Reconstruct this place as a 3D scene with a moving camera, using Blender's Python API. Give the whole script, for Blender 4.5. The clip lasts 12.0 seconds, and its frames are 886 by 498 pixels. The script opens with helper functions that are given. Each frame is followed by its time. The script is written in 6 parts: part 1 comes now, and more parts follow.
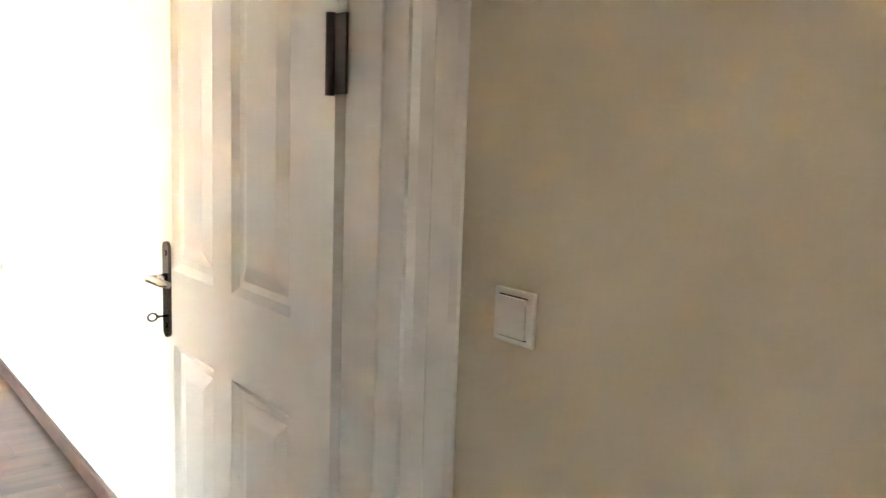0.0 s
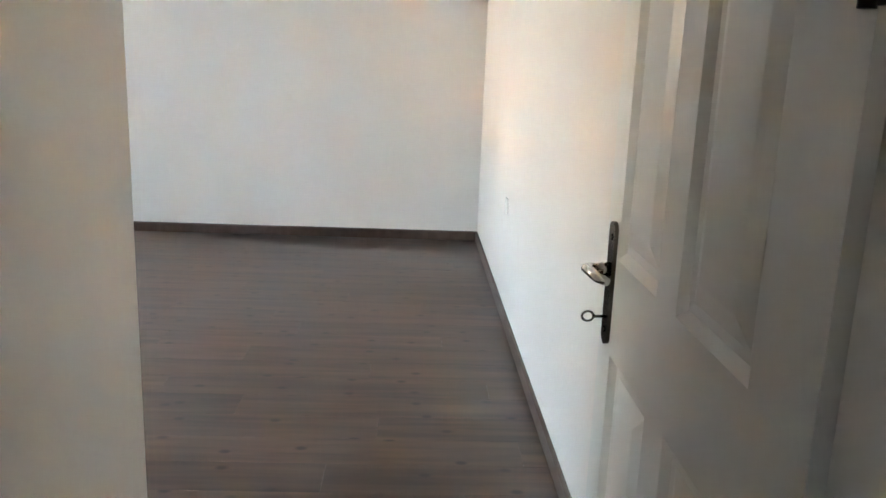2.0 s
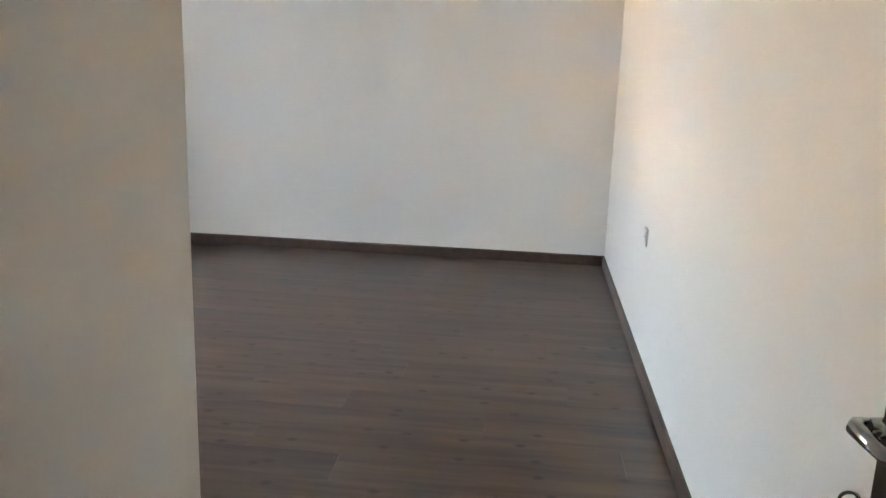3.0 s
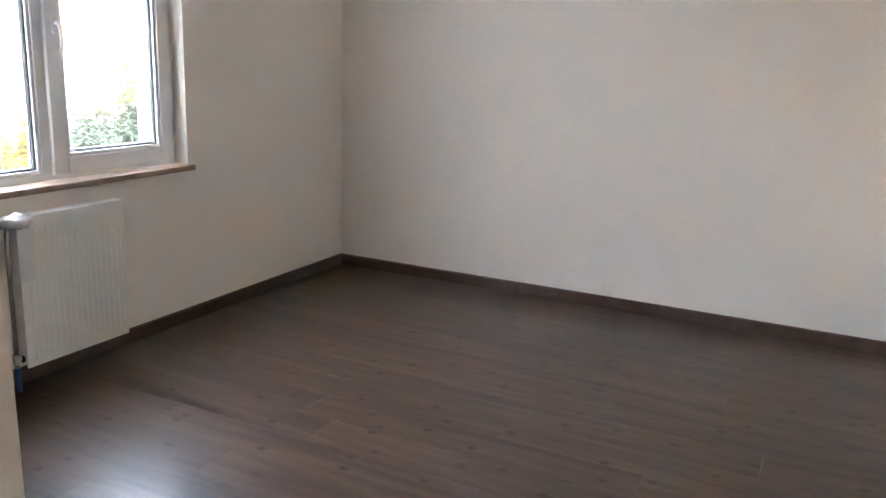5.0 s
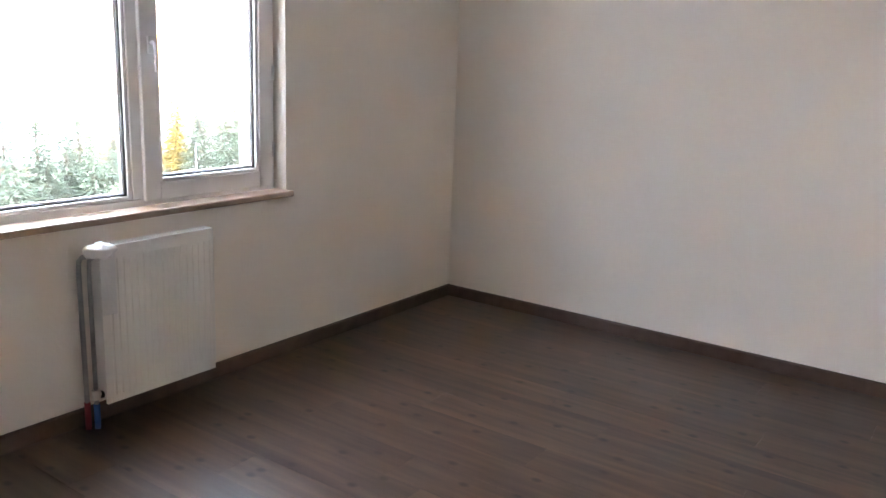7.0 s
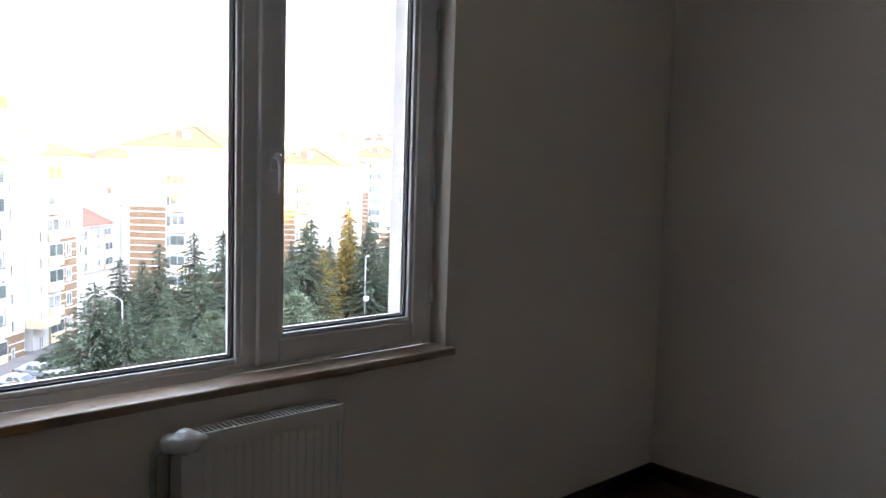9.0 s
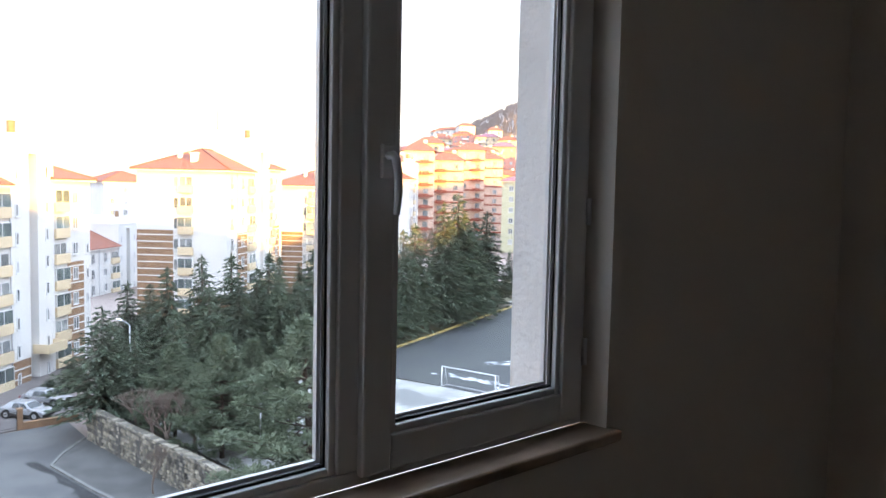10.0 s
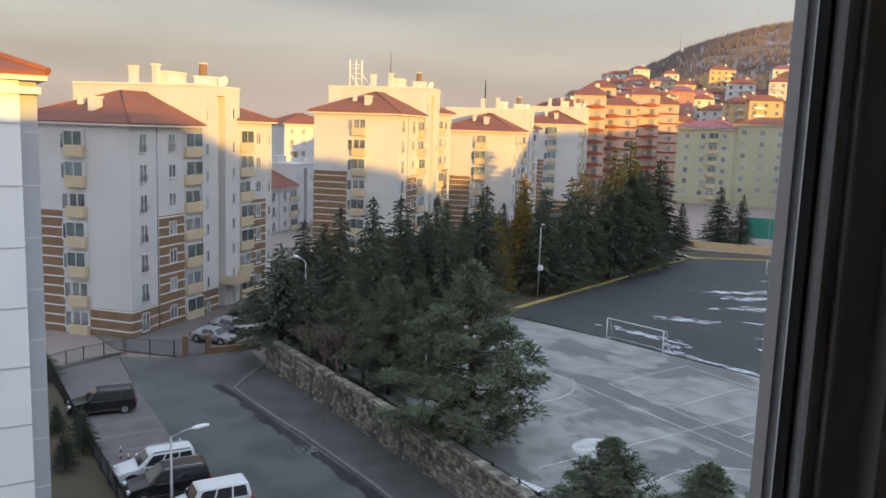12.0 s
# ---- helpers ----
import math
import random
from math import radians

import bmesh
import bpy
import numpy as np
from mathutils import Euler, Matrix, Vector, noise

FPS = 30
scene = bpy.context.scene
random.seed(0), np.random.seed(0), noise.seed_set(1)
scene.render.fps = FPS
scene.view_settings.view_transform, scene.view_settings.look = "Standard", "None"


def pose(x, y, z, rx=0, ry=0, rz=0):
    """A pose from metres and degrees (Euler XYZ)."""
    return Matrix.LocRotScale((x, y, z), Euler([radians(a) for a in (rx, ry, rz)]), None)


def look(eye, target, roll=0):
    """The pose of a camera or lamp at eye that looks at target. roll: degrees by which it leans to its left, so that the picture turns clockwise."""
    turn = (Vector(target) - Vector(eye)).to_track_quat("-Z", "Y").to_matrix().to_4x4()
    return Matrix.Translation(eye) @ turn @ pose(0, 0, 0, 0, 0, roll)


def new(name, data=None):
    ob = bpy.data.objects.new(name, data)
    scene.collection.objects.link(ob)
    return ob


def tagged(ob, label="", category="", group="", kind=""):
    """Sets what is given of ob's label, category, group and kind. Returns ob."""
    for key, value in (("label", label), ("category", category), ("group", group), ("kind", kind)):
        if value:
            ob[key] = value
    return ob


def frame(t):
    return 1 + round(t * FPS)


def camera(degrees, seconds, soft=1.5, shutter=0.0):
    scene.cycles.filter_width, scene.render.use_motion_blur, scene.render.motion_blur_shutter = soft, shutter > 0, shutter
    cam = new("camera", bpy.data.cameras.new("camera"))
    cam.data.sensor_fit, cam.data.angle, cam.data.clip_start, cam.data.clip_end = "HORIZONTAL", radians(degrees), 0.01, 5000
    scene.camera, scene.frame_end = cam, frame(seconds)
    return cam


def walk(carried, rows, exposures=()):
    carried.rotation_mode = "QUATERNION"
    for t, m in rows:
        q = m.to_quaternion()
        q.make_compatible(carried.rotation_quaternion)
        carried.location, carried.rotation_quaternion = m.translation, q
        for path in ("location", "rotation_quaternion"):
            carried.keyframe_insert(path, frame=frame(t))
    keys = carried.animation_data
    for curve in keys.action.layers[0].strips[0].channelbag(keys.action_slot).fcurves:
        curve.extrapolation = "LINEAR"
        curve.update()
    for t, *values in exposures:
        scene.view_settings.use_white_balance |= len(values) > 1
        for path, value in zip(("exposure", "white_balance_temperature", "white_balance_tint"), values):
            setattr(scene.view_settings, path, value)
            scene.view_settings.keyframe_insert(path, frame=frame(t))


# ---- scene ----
cam = camera(57.2, 12.0)
PATH = [
    (0, (3.031, -6.717, 1.383), (4.264, -5.166, 1.107), 2.0),
    (0.5, (3.136, -6.721, 1.381), (3.977, -4.937, 1.05), 2.0),
    (1, (3.217, -6.61, 1.376), (3.73, -4.717, 0.987), 2.1),
    (1.5, (3.287, -6.447, 1.393), (3.579, -4.517, 0.959), 2.1),
    (2, (3.325, -6.264, 1.387), (3.406, -4.318, 0.932), 2.2),
    (2.5, (3.303, -6.011, 1.405), (3.21, -4.067, 0.945), 2.1),
    (2.7, (3.291, -5.91, 1.408), (3.155, -3.968, 0.95), 2.0),
    (4.3, (3.199, -4.952, 1.432), (2.65, -3.083, 0.979), 2.5),
    (4.5, (3.191, -4.846, 1.437), (2.561, -3.001, 0.988), 2.5),
    (5, (3.098, -4.672, 1.463), (2.239, -2.927, 0.996), 2.0),
    (5.5, (3.117, -4.673, 1.459), (2.102, -3.011, 1.004), 2.2),
    (6, (3.174, -4.612, 1.442), (2.093, -2.99, 0.994), 1.7),
    (6.5, (3.077, -4.458, 1.464), (1.999, -2.835, 1.014), 2.0),
    (7, (2.947, -4.277, 1.509), (1.828, -2.681, 1.058), 2.3),
    (7.5, (2.82, -4.085, 1.537), (1.581, -2.572, 1.119), 2.8),
    (9.3, (1.917, -3.423, 1.488), (0.453, -2.071, 1.321), 1.6),
    (9.5, (1.722, -3.368, 1.475), (0.257, -2.015, 1.318), 1.4),
    (10, (1.245, -3.201, 1.468), (-0.221, -1.849, 1.324), 1.2),
    (10.5, (0.854, -3.029, 1.483), (-0.622, -1.687, 1.339), 1.2),
    (11, (0.530, -2.913, 1.481), (-0.991, -1.624, 1.32), 1.3),
    (11.5, (0.333, -2.838, 1.475), (-1.275, -1.666, 1.272), 1.7),
    (12, (0.306, -2.874, 1.493), (-1.387, -1.848, 1.204), 2.0),
]
# seconds, stops, kelvin, tint
EXPOSURES = [(0.0, 7.75, 7500, 14), (0.3, 7.2, 7000, 10), (0.6, 6.75, 6800, 9), (1.0, 6.35, 6650, 8), (1.5, 6.15, 6600, 9), (2.2, 6.1, 6600, 9), (2.7, 5.9, 6600, 9), (4.3, 5.8, 6850, 14),
             (6.0, 5.72, 7000, 17), (7.0, 5.68, 7100, 19), (7.7, 5.35, 7150, 19), (9.3, 2.9, 6950, 16), (10.0, 2.3, 6850, 15), (10.5, 1.75, 6700, 13), (11.0, 1.1, 6700, 13), (11.5, 0.52, 6950, 15), (12.0, 0.58, 7200, 16)]
walk(cam, [(t, look(eye, target, roll)) for t, eye, target, roll in PATH], EXPOSURES)

# ---- world, sun, exposure ----
SUN_AZ, SUN_EL = radians(0), radians(4.5)   # azimuth from +x towards +y
world = bpy.data.worlds.new("sky")
scene.world = world
world.use_nodes = True
wn, wl = world.node_tree.nodes, world.node_tree.links
sky = wn.new("ShaderNodeTexSky")
sky.sky_type = "NISHITA"
sky.sun_disc = False
sky.sun_elevation = SUN_EL
sky.sun_rotation = radians(90) - SUN_AZ
sky.air_density, sky.dust_density, sky.ozone_density = 1.0, 2.5, 1.0
# a thin grey cloud sheet over the clear sky: warm towards the horizon, brighter overhead
tc = wn.new("ShaderNodeTexCoord")
sep = wn.new("ShaderNodeSeparateXYZ")
high = wn.new("ShaderNodeValToRGB")
for at_z, tone in ((0.10, (3.25, 3.1, 3.1, 1)), (0.30, (3.8, 4.6, 5.9, 1))):
    high.color_ramp.elements.new(at_z).color = tone
high.color_ramp.elements[0].color = (3.4, 2.85, 2.65, 1)
high.color_ramp.elements[3].color = (5.4, 7.0, 9.6, 1)
cmap = wn.new("ShaderNodeMapping")
cmap.inputs["Scale"].default_value = (1.2, 1.2, 9.0)
cnoise = wn.new("ShaderNodeTexNoise")
cnoise.inputs["Scale"].default_value = 1.5
cnoise.inputs["Detail"].default_value = 5
cloud = wn.new("ShaderNodeMapRange")
cloud.inputs["From Min"].default_value, cloud.inputs["From Max"].default_value = 0.3, 0.7
cloud.inputs["To Min"].default_value, cloud.inputs["To Max"].default_value = 0.70, 1.14
shade = wn.new("ShaderNodeMix")
shade.data_type, shade.blend_type = "RGBA", "MULTIPLY"
shade.inputs["Factor"].default_value = 1.0
cmix = wn.new("ShaderNodeMix")
cmix.data_type = "RGBA"
cmix.inputs["Factor"].default_value = 0.8
wl.new(tc.outputs["Generated"], sep.inputs[0])
wl.new(sep.outputs["Z"], high.inputs["Fac"])
wl.new(tc.outputs["Generated"], cmap.inputs["Vector"])
wl.new(cmap.outputs["Vector"], cnoise.inputs["Vector"])
wl.new(cnoise.outputs["Fac"], cloud.inputs["Value"])
wl.new(high.outputs["Color"], shade.inputs["A"])
wl.new(cloud.outputs["Result"], shade.inputs["B"])
wl.new(sky.outputs["Color"], cmix.inputs["A"])
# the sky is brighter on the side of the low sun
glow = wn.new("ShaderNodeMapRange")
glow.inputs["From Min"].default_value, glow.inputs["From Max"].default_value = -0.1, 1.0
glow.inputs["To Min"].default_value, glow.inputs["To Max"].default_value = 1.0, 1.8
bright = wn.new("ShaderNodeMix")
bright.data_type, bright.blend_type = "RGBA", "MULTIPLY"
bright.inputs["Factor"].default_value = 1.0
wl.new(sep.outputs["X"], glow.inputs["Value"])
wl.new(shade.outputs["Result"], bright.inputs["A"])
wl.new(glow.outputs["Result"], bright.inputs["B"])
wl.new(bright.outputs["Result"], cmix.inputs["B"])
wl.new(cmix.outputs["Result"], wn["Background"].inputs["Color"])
wn["Background"].inputs["Strength"].default_value = 0.15

sun = new("sun", bpy.data.lights.new("sun", "SUN"))
sun.data.energy, sun.data.angle, sun.data.color = 5.2, radians(0.6), (1.0, 0.55, 0.09)
sun_dir = Vector((math.cos(SUN_AZ) * math.cos(SUN_EL), math.sin(SUN_AZ) * math.cos(SUN_EL), math.sin(SUN_EL)))
sun.matrix_world = look(sun_dir * 100, (0, 0, 0))


# ---- helpers ----
def box(bm, x0, x1, y0, y1, z0, z1):
    v = [bm.verts.new(p) for p in ((x0, y0, z0), (x1, y0, z0), (x1, y1, z0), (x0, y1, z0), (x0, y0, z1), (x1, y0, z1), (x1, y1, z1), (x0, y1, z1))]
    return [bm.faces.new([v[i] for i in f]) for f in ((0, 3, 2, 1), (4, 5, 6, 7), (0, 1, 5, 4), (1, 2, 6, 5), (2, 3, 7, 6), (3, 0, 4, 7))]


def boxes(*rows):
    bm = bmesh.new()
    for r in rows:
        box(bm, *r)
    return bm


def bevelled(bm, width, segments=2):
    bmesh.ops.bevel(bm, geom=bm.edges[:], offset=width, segments=segments, profile=0.6, affect="EDGES", clamp_overlap=True)
    return bm


def tube(bm, points, radius, sides=10, caps=True):
    """A round bar along a polyline; radius a number or one for each point."""
    pts = [Vector(p) for p in points]
    rad = radius if isinstance(radius, (list, tuple)) else [radius] * len(pts)
    rings, up = [], None
    for i, p in enumerate(pts):
        d = (pts[min(i + 1, len(pts) - 1)] - pts[max(i - 1, 0)]).normalized()
        if up is None:
            up = d.orthogonal().normalized()
        up = (up - d * up.dot(d)).normalized()
        side = d.cross(up)
        rings.append([bm.verts.new(p + (up * math.cos(a) + side * math.sin(a)) * rad[i]) for a in (2 * math.pi * k / sides for k in range(sides))])
    for a, b in zip(rings, rings[1:]):
        for k in range(sides):
            f = bm.faces.new((a[k], a[(k + 1) % sides], b[(k + 1) % sides], b[k]))
            f.smooth = True
    if caps:
        bm.faces.new(rings[0][::-1])
        bm.faces.new(rings[-1])
    return bm


def prism(bm, outline, axis, lo, hi):
    """A closed outline of (u, v) pulled along an axis: 'x' takes (y, z), 'y' takes (x, z), 'z' takes (x, y)."""
    def at(u, v, w):
        return {"x": (w, u, v), "y": (u, w, v), "z": (u, v, w)}[axis]
    a = [bm.verts.new(at(u, v, lo)) for u, v in outline]
    b = [bm.verts.new(at(u, v, hi)) for u, v in outline]
    n = len(a)
    for k in range(n):
        bm.faces.new((a[k], a[(k + 1) % n], b[(k + 1) % n], b[k]))
    bm.faces.new(a[::-1])
    bm.faces.new(b)
    bmesh.ops.recalc_face_normals(bm, faces=bm.faces[:])
    return bm


def mesh_of(name, bm, material):
    me = bpy.data.meshes.new(name)
    bm.normal_update()
    bm.to_mesh(me)
    bm.free()
    if material:
        me.materials.append(material)
    return me


def thing(name, bm, material, label, category, group="", kind=""):
    return tagged(new(name, mesh_of(name, bm, material)), label, category, group, kind)


def structure(name, bm, material, label="", category=""):
    return thing(name, bm, material, label, category, "", "structure")


def holder(name, place, label, category, group="", kind=""):
    ob = new(name)
    ob.empty_display_size = 0.1
    ob.matrix_world = place if isinstance(place, Matrix) else Matrix.Translation(place)
    return tagged(ob, label, category, group, kind)


def part(name, bm, material, parent, label="", kind=""):
    data = bm if isinstance(bm, bpy.types.Mesh) else mesh_of(name, bm, material)
    ob = new(name, data)
    ob.parent = parent
    return tagged(ob, label, kind=kind)


# ---- materials ----
def material(name, base, rough=0.6, metal=0.0, second=None, scale=4.0, bump=0.0, bump_scale=60.0, spec=0.5, contrast=(0.35, 0.65), object_space=True, random_value=0.0, detail=4):
    """A surface of two tones mixed by noise, with fine relief."""
    m = bpy.data.materials.new(name)
    m.use_nodes = True
    n, l = m.node_tree.nodes, m.node_tree.links
    b = n["Principled BSDF"]
    b.inputs["Roughness"].default_value, b.inputs["Metallic"].default_value = rough, metal
    b.inputs["Specular IOR Level"].default_value = spec
    c = n.new("ShaderNodeTexCoord")
    vec = c.outputs["Object"]
    if not object_space:
        g = n.new("ShaderNodeNewGeometry")
        vec = g.outputs["Position"]
    a = n.new("ShaderNodeTexNoise")
    a.inputs["Scale"].default_value, a.inputs["Detail"].default_value = scale, detail
    l.new(vec, a.inputs["Vector"])
    r = n.new("ShaderNodeMapRange")
    r.inputs["From Min"].default_value, r.inputs["From Max"].default_value = contrast
    l.new(a.outputs["Fac"], r.inputs["Value"])
    mix = n.new("ShaderNodeMix")
    mix.data_type = "RGBA"
    mix.inputs["A"].default_value = (*base, 1)
    mix.inputs["B"].default_value = (*(second or tuple(k * 0.93 for k in base)), 1)
    l.new(r.outputs["Result"], mix.inputs["Factor"])
    out = mix.outputs["Result"]
    if random_value:
        o = n.new("ShaderNodeObjectInfo")
        h = n.new("ShaderNodeHueSaturation")
        k = n.new("ShaderNodeMapRange")
        k.inputs["To Min"].default_value, k.inputs["To Max"].default_value = 1 - random_value, 1 + random_value
        l.new(o.outputs["Random"], k.inputs["Value"])
        l.new(k.outputs["Result"], h.inputs["Value"])
        l.new(out, h.inputs["Color"])
        out = h.outputs["Color"]
    l.new(out, b.inputs["Base Color"])
    if bump:
        f = n.new("ShaderNodeTexNoise")
        f.inputs["Scale"].default_value, f.inputs["Detail"].default_value = bump_scale, 3
        l.new(vec, f.inputs["Vector"])
        u = n.new("ShaderNodeBump")
        u.inputs["Strength"].default_value, u.inputs["Distance"].default_value = bump, 0.01
        l.new(f.outputs["Fac"], u.inputs["Height"])
        l.new(u.outputs["Normal"], b.inputs["Normal"])
    return m


def laminate_material():
    """Brown oak laminate: streaks along x, dark knots, tone by board."""
    m = bpy.data.materials.new("oak_laminate")
    m.use_nodes = True
    n, l = m.node_tree.nodes, m.node_tree.links
    b = n["Principled BSDF"]
    g, o = n.new("ShaderNodeNewGeometry"), n.new("ShaderNodeObjectInfo")
    shift = n.new("ShaderNodeVectorMath")
    shift.operation = "SCALE"
    comb = n.new("ShaderNodeCombineXYZ")
    l.new(o.outputs["Random"], comb.inputs["X"])
    l.new(o.outputs["Random"], comb.inputs["Z"])
    shift.inputs["Scale"].default_value = 37.0
    l.new(comb.outputs[0], shift.inputs[0])
    add = n.new("ShaderNodeVectorMath")
    l.new(g.outputs["Position"], add.inputs[0])
    l.new(shift.outputs[0], add.inputs[1])
    def mapped(sx, sy):
        k = n.new("ShaderNodeMapping")
        k.inputs["Scale"].default_value = (sx, sy, 1)
        l.new(add.outputs[0], k.inputs["Vector"])
        return k.outputs["Vector"]
    grain = n.new("ShaderNodeTexNoise")
    grain.inputs["Scale"].default_value, grain.inputs["Detail"].default_value, grain.inputs["Distortion"].default_value = 1.0, 5, 0.15
    l.new(mapped(2.2, 26), grain.inputs["Vector"])
    broad = n.new("ShaderNodeTexNoise")
    broad.inputs["Scale"].default_value, broad.inputs["Detail"].default_value = 1.0, 2
    l.new(mapped(1.0, 9), broad.inputs["Vector"])
    ramp = n.new("ShaderNodeValToRGB")
    ramp.color_ramp.elements[0].position, ramp.color_ramp.elements[0].color = 0.37, (0.034, 0.0180, 0.0120, 1)
    ramp.color_ramp.elements[1].position, ramp.color_ramp.elements[1].color = 0.64, (0.102, 0.056, 0.037, 1)
    mixf = n.new("ShaderNodeMix")
    mixf.inputs["Factor"].default_value = 0.5
    l.new(grain.outputs["Fac"], mixf.inputs["A"])
    l.new(broad.outputs["Fac"], mixf.inputs["B"])
    l.new(mixf.outputs["Result"], ramp.inputs["Fac"])
    knots = n.new("ShaderNodeTexVoronoi")
    knots.voronoi_dimensions = "2D"
    knots.inputs["Scale"].default_value = 1.0
    l.new(mapped(3.6, 5.0), knots.inputs["Vector"])
    kr = n.new("ShaderNodeMapRange")
    kr.inputs["From Min"].default_value, kr.inputs["From Max"].default_value = 0.035, 0.10
    l.new(knots.outputs["Distance"], kr.inputs["Value"])
    km = n.new("ShaderNodeMix")
    km.data_type = "RGBA"
    km.inputs["A"].default_value = (0.014, 0.0075, 0.005, 1)
    l.new(kr.outputs["Result"], km.inputs["Factor"])
    l.new(ramp.outputs["Color"], km.inputs["B"])
    hs = n.new("ShaderNodeHueSaturation")
    tone = n.new("ShaderNodeMapRange")
    tone.inputs["To Min"].default_value, tone.inputs["To Max"].default_value = 0.82, 1.16
    l.new(o.outputs["Random"], tone.inputs["Value"])
    l.new(tone.outputs["Result"], hs.inputs["Value"])
    l.new(km.outputs["Result"], hs.inputs["Color"])
    l.new(hs.outputs["Color"], b.inputs["Base Color"])
    rr = n.new("ShaderNodeMapRange")
    rr.inputs["To Min"].default_value, rr.inputs["To Max"].default_value = 0.27, 0.36
    l.new(broad.outputs["Fac"], rr.inputs["Value"])
    l.new(rr.outputs["Result"], b.inputs["Roughness"])
    b.inputs["Specular IOR Level"].default_value = 0.48
    bp = n.new("ShaderNodeBump")
    bp.inputs["Strength"].default_value, bp.inputs["Distance"].default_value = 0.03, 0.001
    l.new(grain.outputs["Fac"], bp.inputs["Height"])
    l.new(bp.outputs["Normal"], b.inputs["Normal"])
    return m


def glass_material(name, tint=(1, 1, 1)):
    m = bpy.data.materials.new(name)
    m.use_nodes = True
    n, l = m.node_tree.nodes, m.node_tree.links
    n.remove(n["Principled BSDF"])
    tr, gl, mx = n.new("ShaderNodeBsdfTransparent"), n.new("ShaderNodeBsdfGlossy"), n.new("ShaderNodeMixShader")
    tr.inputs["Color"].default_value = (*tint, 1)
    gl.inputs["Roughness"].default_value = 0.02
    mx.inputs[0].default_value = 0.02
    l.new(tr.outputs[0], mx.inputs[1])
    l.new(gl.outputs[0], mx.inputs[2])
    l.new(mx.outputs[0], n["Material Output"].inputs["Surface"])
    return m


M = {}
M["plaster"] = material("cream_wall_paint", (0.86, 0.805, 0.735), 0.5, second=(0.835, 0.775, 0.70), scale=1.1, bump=0.12, bump_scale=55, object_space=False)
M["hall_paint"] = material("beige_hall_paint", (0.68, 0.60, 0.44), 0.5, second=(0.65, 0.57, 0.415), scale=1.1, bump=0.12, bump_scale=55, object_space=False)
M["ceiling"] = material("white_ceiling_paint", (0.88, 0.865, 0.83), 0.7, scale=1.5, bump=0.08, object_space=False)
M["door"] = material("white_door_lacquer", (0.80, 0.78, 0.72), 0.34, second=(0.75, 0.73, 0.66), scale=3, bump=0.03, bump_scale=30)
M["laminate"] = laminate_material()
M["skirting"] = material("brown_skirting_laminate", (0.105, 0.066, 0.048), 0.4, second=(0.075, 0.045, 0.033), scale=14, bump=0.05, object_space=False)
M["joint"] = material("dark_floor_joint", (0.038, 0.02, 0.013), 0.6)
M["pvc"] = material("white_window_pvc", (0.80, 0.80, 0.80), 0.3, second=(0.74, 0.74, 0.745), scale=5)
M["gasket"] = material("black_rubber_gasket", (0.012, 0.012, 0.013), 0.55)
M["spacer"] = material("grey_metal_spacer", (0.55, 0.55, 0.56), 0.35, 0.8)
M["glass"] = glass_material("clear_window_glass", (0.97, 0.98, 0.975))
M["marble"] = material("beige_marble_sill", (0.40, 0.29, 0.215), 0.3, second=(0.29, 0.205, 0.15), scale=9, bump=0.02)
M["radiator"] = material("white_radiator_enamel", (0.80, 0.79, 0.76), 0.32, second=(0.76, 0.75, 0.72), scale=3)
M["dark"] = material("dark_gap", (0.02, 0.02, 0.02), 0.8)
M["pipe"] = material("grey_plastic_pipe", (0.36, 0.36, 0.36), 0.45, second=(0.28, 0.28, 0.28), scale=12)
M["red_sleeve"] = material("red_pipe_sleeve", (0.32, 0.035, 0.04), 0.6, bump=0.2, bump_scale=150)
M["blue_sleeve"] = material("blue_pipe_sleeve", (0.03, 0.10, 0.30), 0.6, bump=0.2, bump_scale=150)
M["wrap"] = material("clear_white_plastic_wrap", (0.78, 0.78, 0.78), 0.18, bump=0.5, bump_scale=40)
M["brass"] = material("chromed_brass", (0.55, 0.53, 0.50), 0.18, 1.0, second=(0.36, 0.34, 0.32), scale=20)
M["bronze"] = material("dark_polished_bronze", (0.13, 0.115, 0.10), 0.22, 1.0, second=(0.08, 0.07, 0.06), scale=15)
M["hinge"] = material("dark_hinge_steel", (0.06, 0.05, 0.045), 0.35, 0.9)
M["switch"] = material("white_switch_plastic", (0.74, 0.72, 0.65), 0.35)
M["render_wall"] = material("rough_outer_render", (0.72, 0.685, 0.665), 0.85, second=(0.63, 0.60, 0.58), scale=6, bump=0.6, bump_scale=45)

# outdoors
M["asphalt"] = material("worn_asphalt", (0.112, 0.110, 0.108), 0.85, second=(0.075, 0.074, 0.075), scale=0.3, bump=0.3, bump_scale=20, object_space=False, contrast=(0.40, 0.62), detail=12)
M["wet"] = material("wet_dark_asphalt", (0.012, 0.012, 0.013), 0.8, second=(0.035, 0.035, 0.036), scale=2, object_space=False)
M["pitch"] = material("dark_sports_asphalt", (0.036, 0.038, 0.041), 0.75, second=(0.052, 0.055, 0.052), scale=0.16, bump=0.2, bump_scale=12, object_space=False)
M["concrete"] = material("pale_court_concrete", (0.33, 0.325, 0.31), 0.8, second=(0.235, 0.23, 0.22), scale=0.5, bump=0.15, bump_scale=10, object_space=False, contrast=(0.40, 0.60), detail=12)
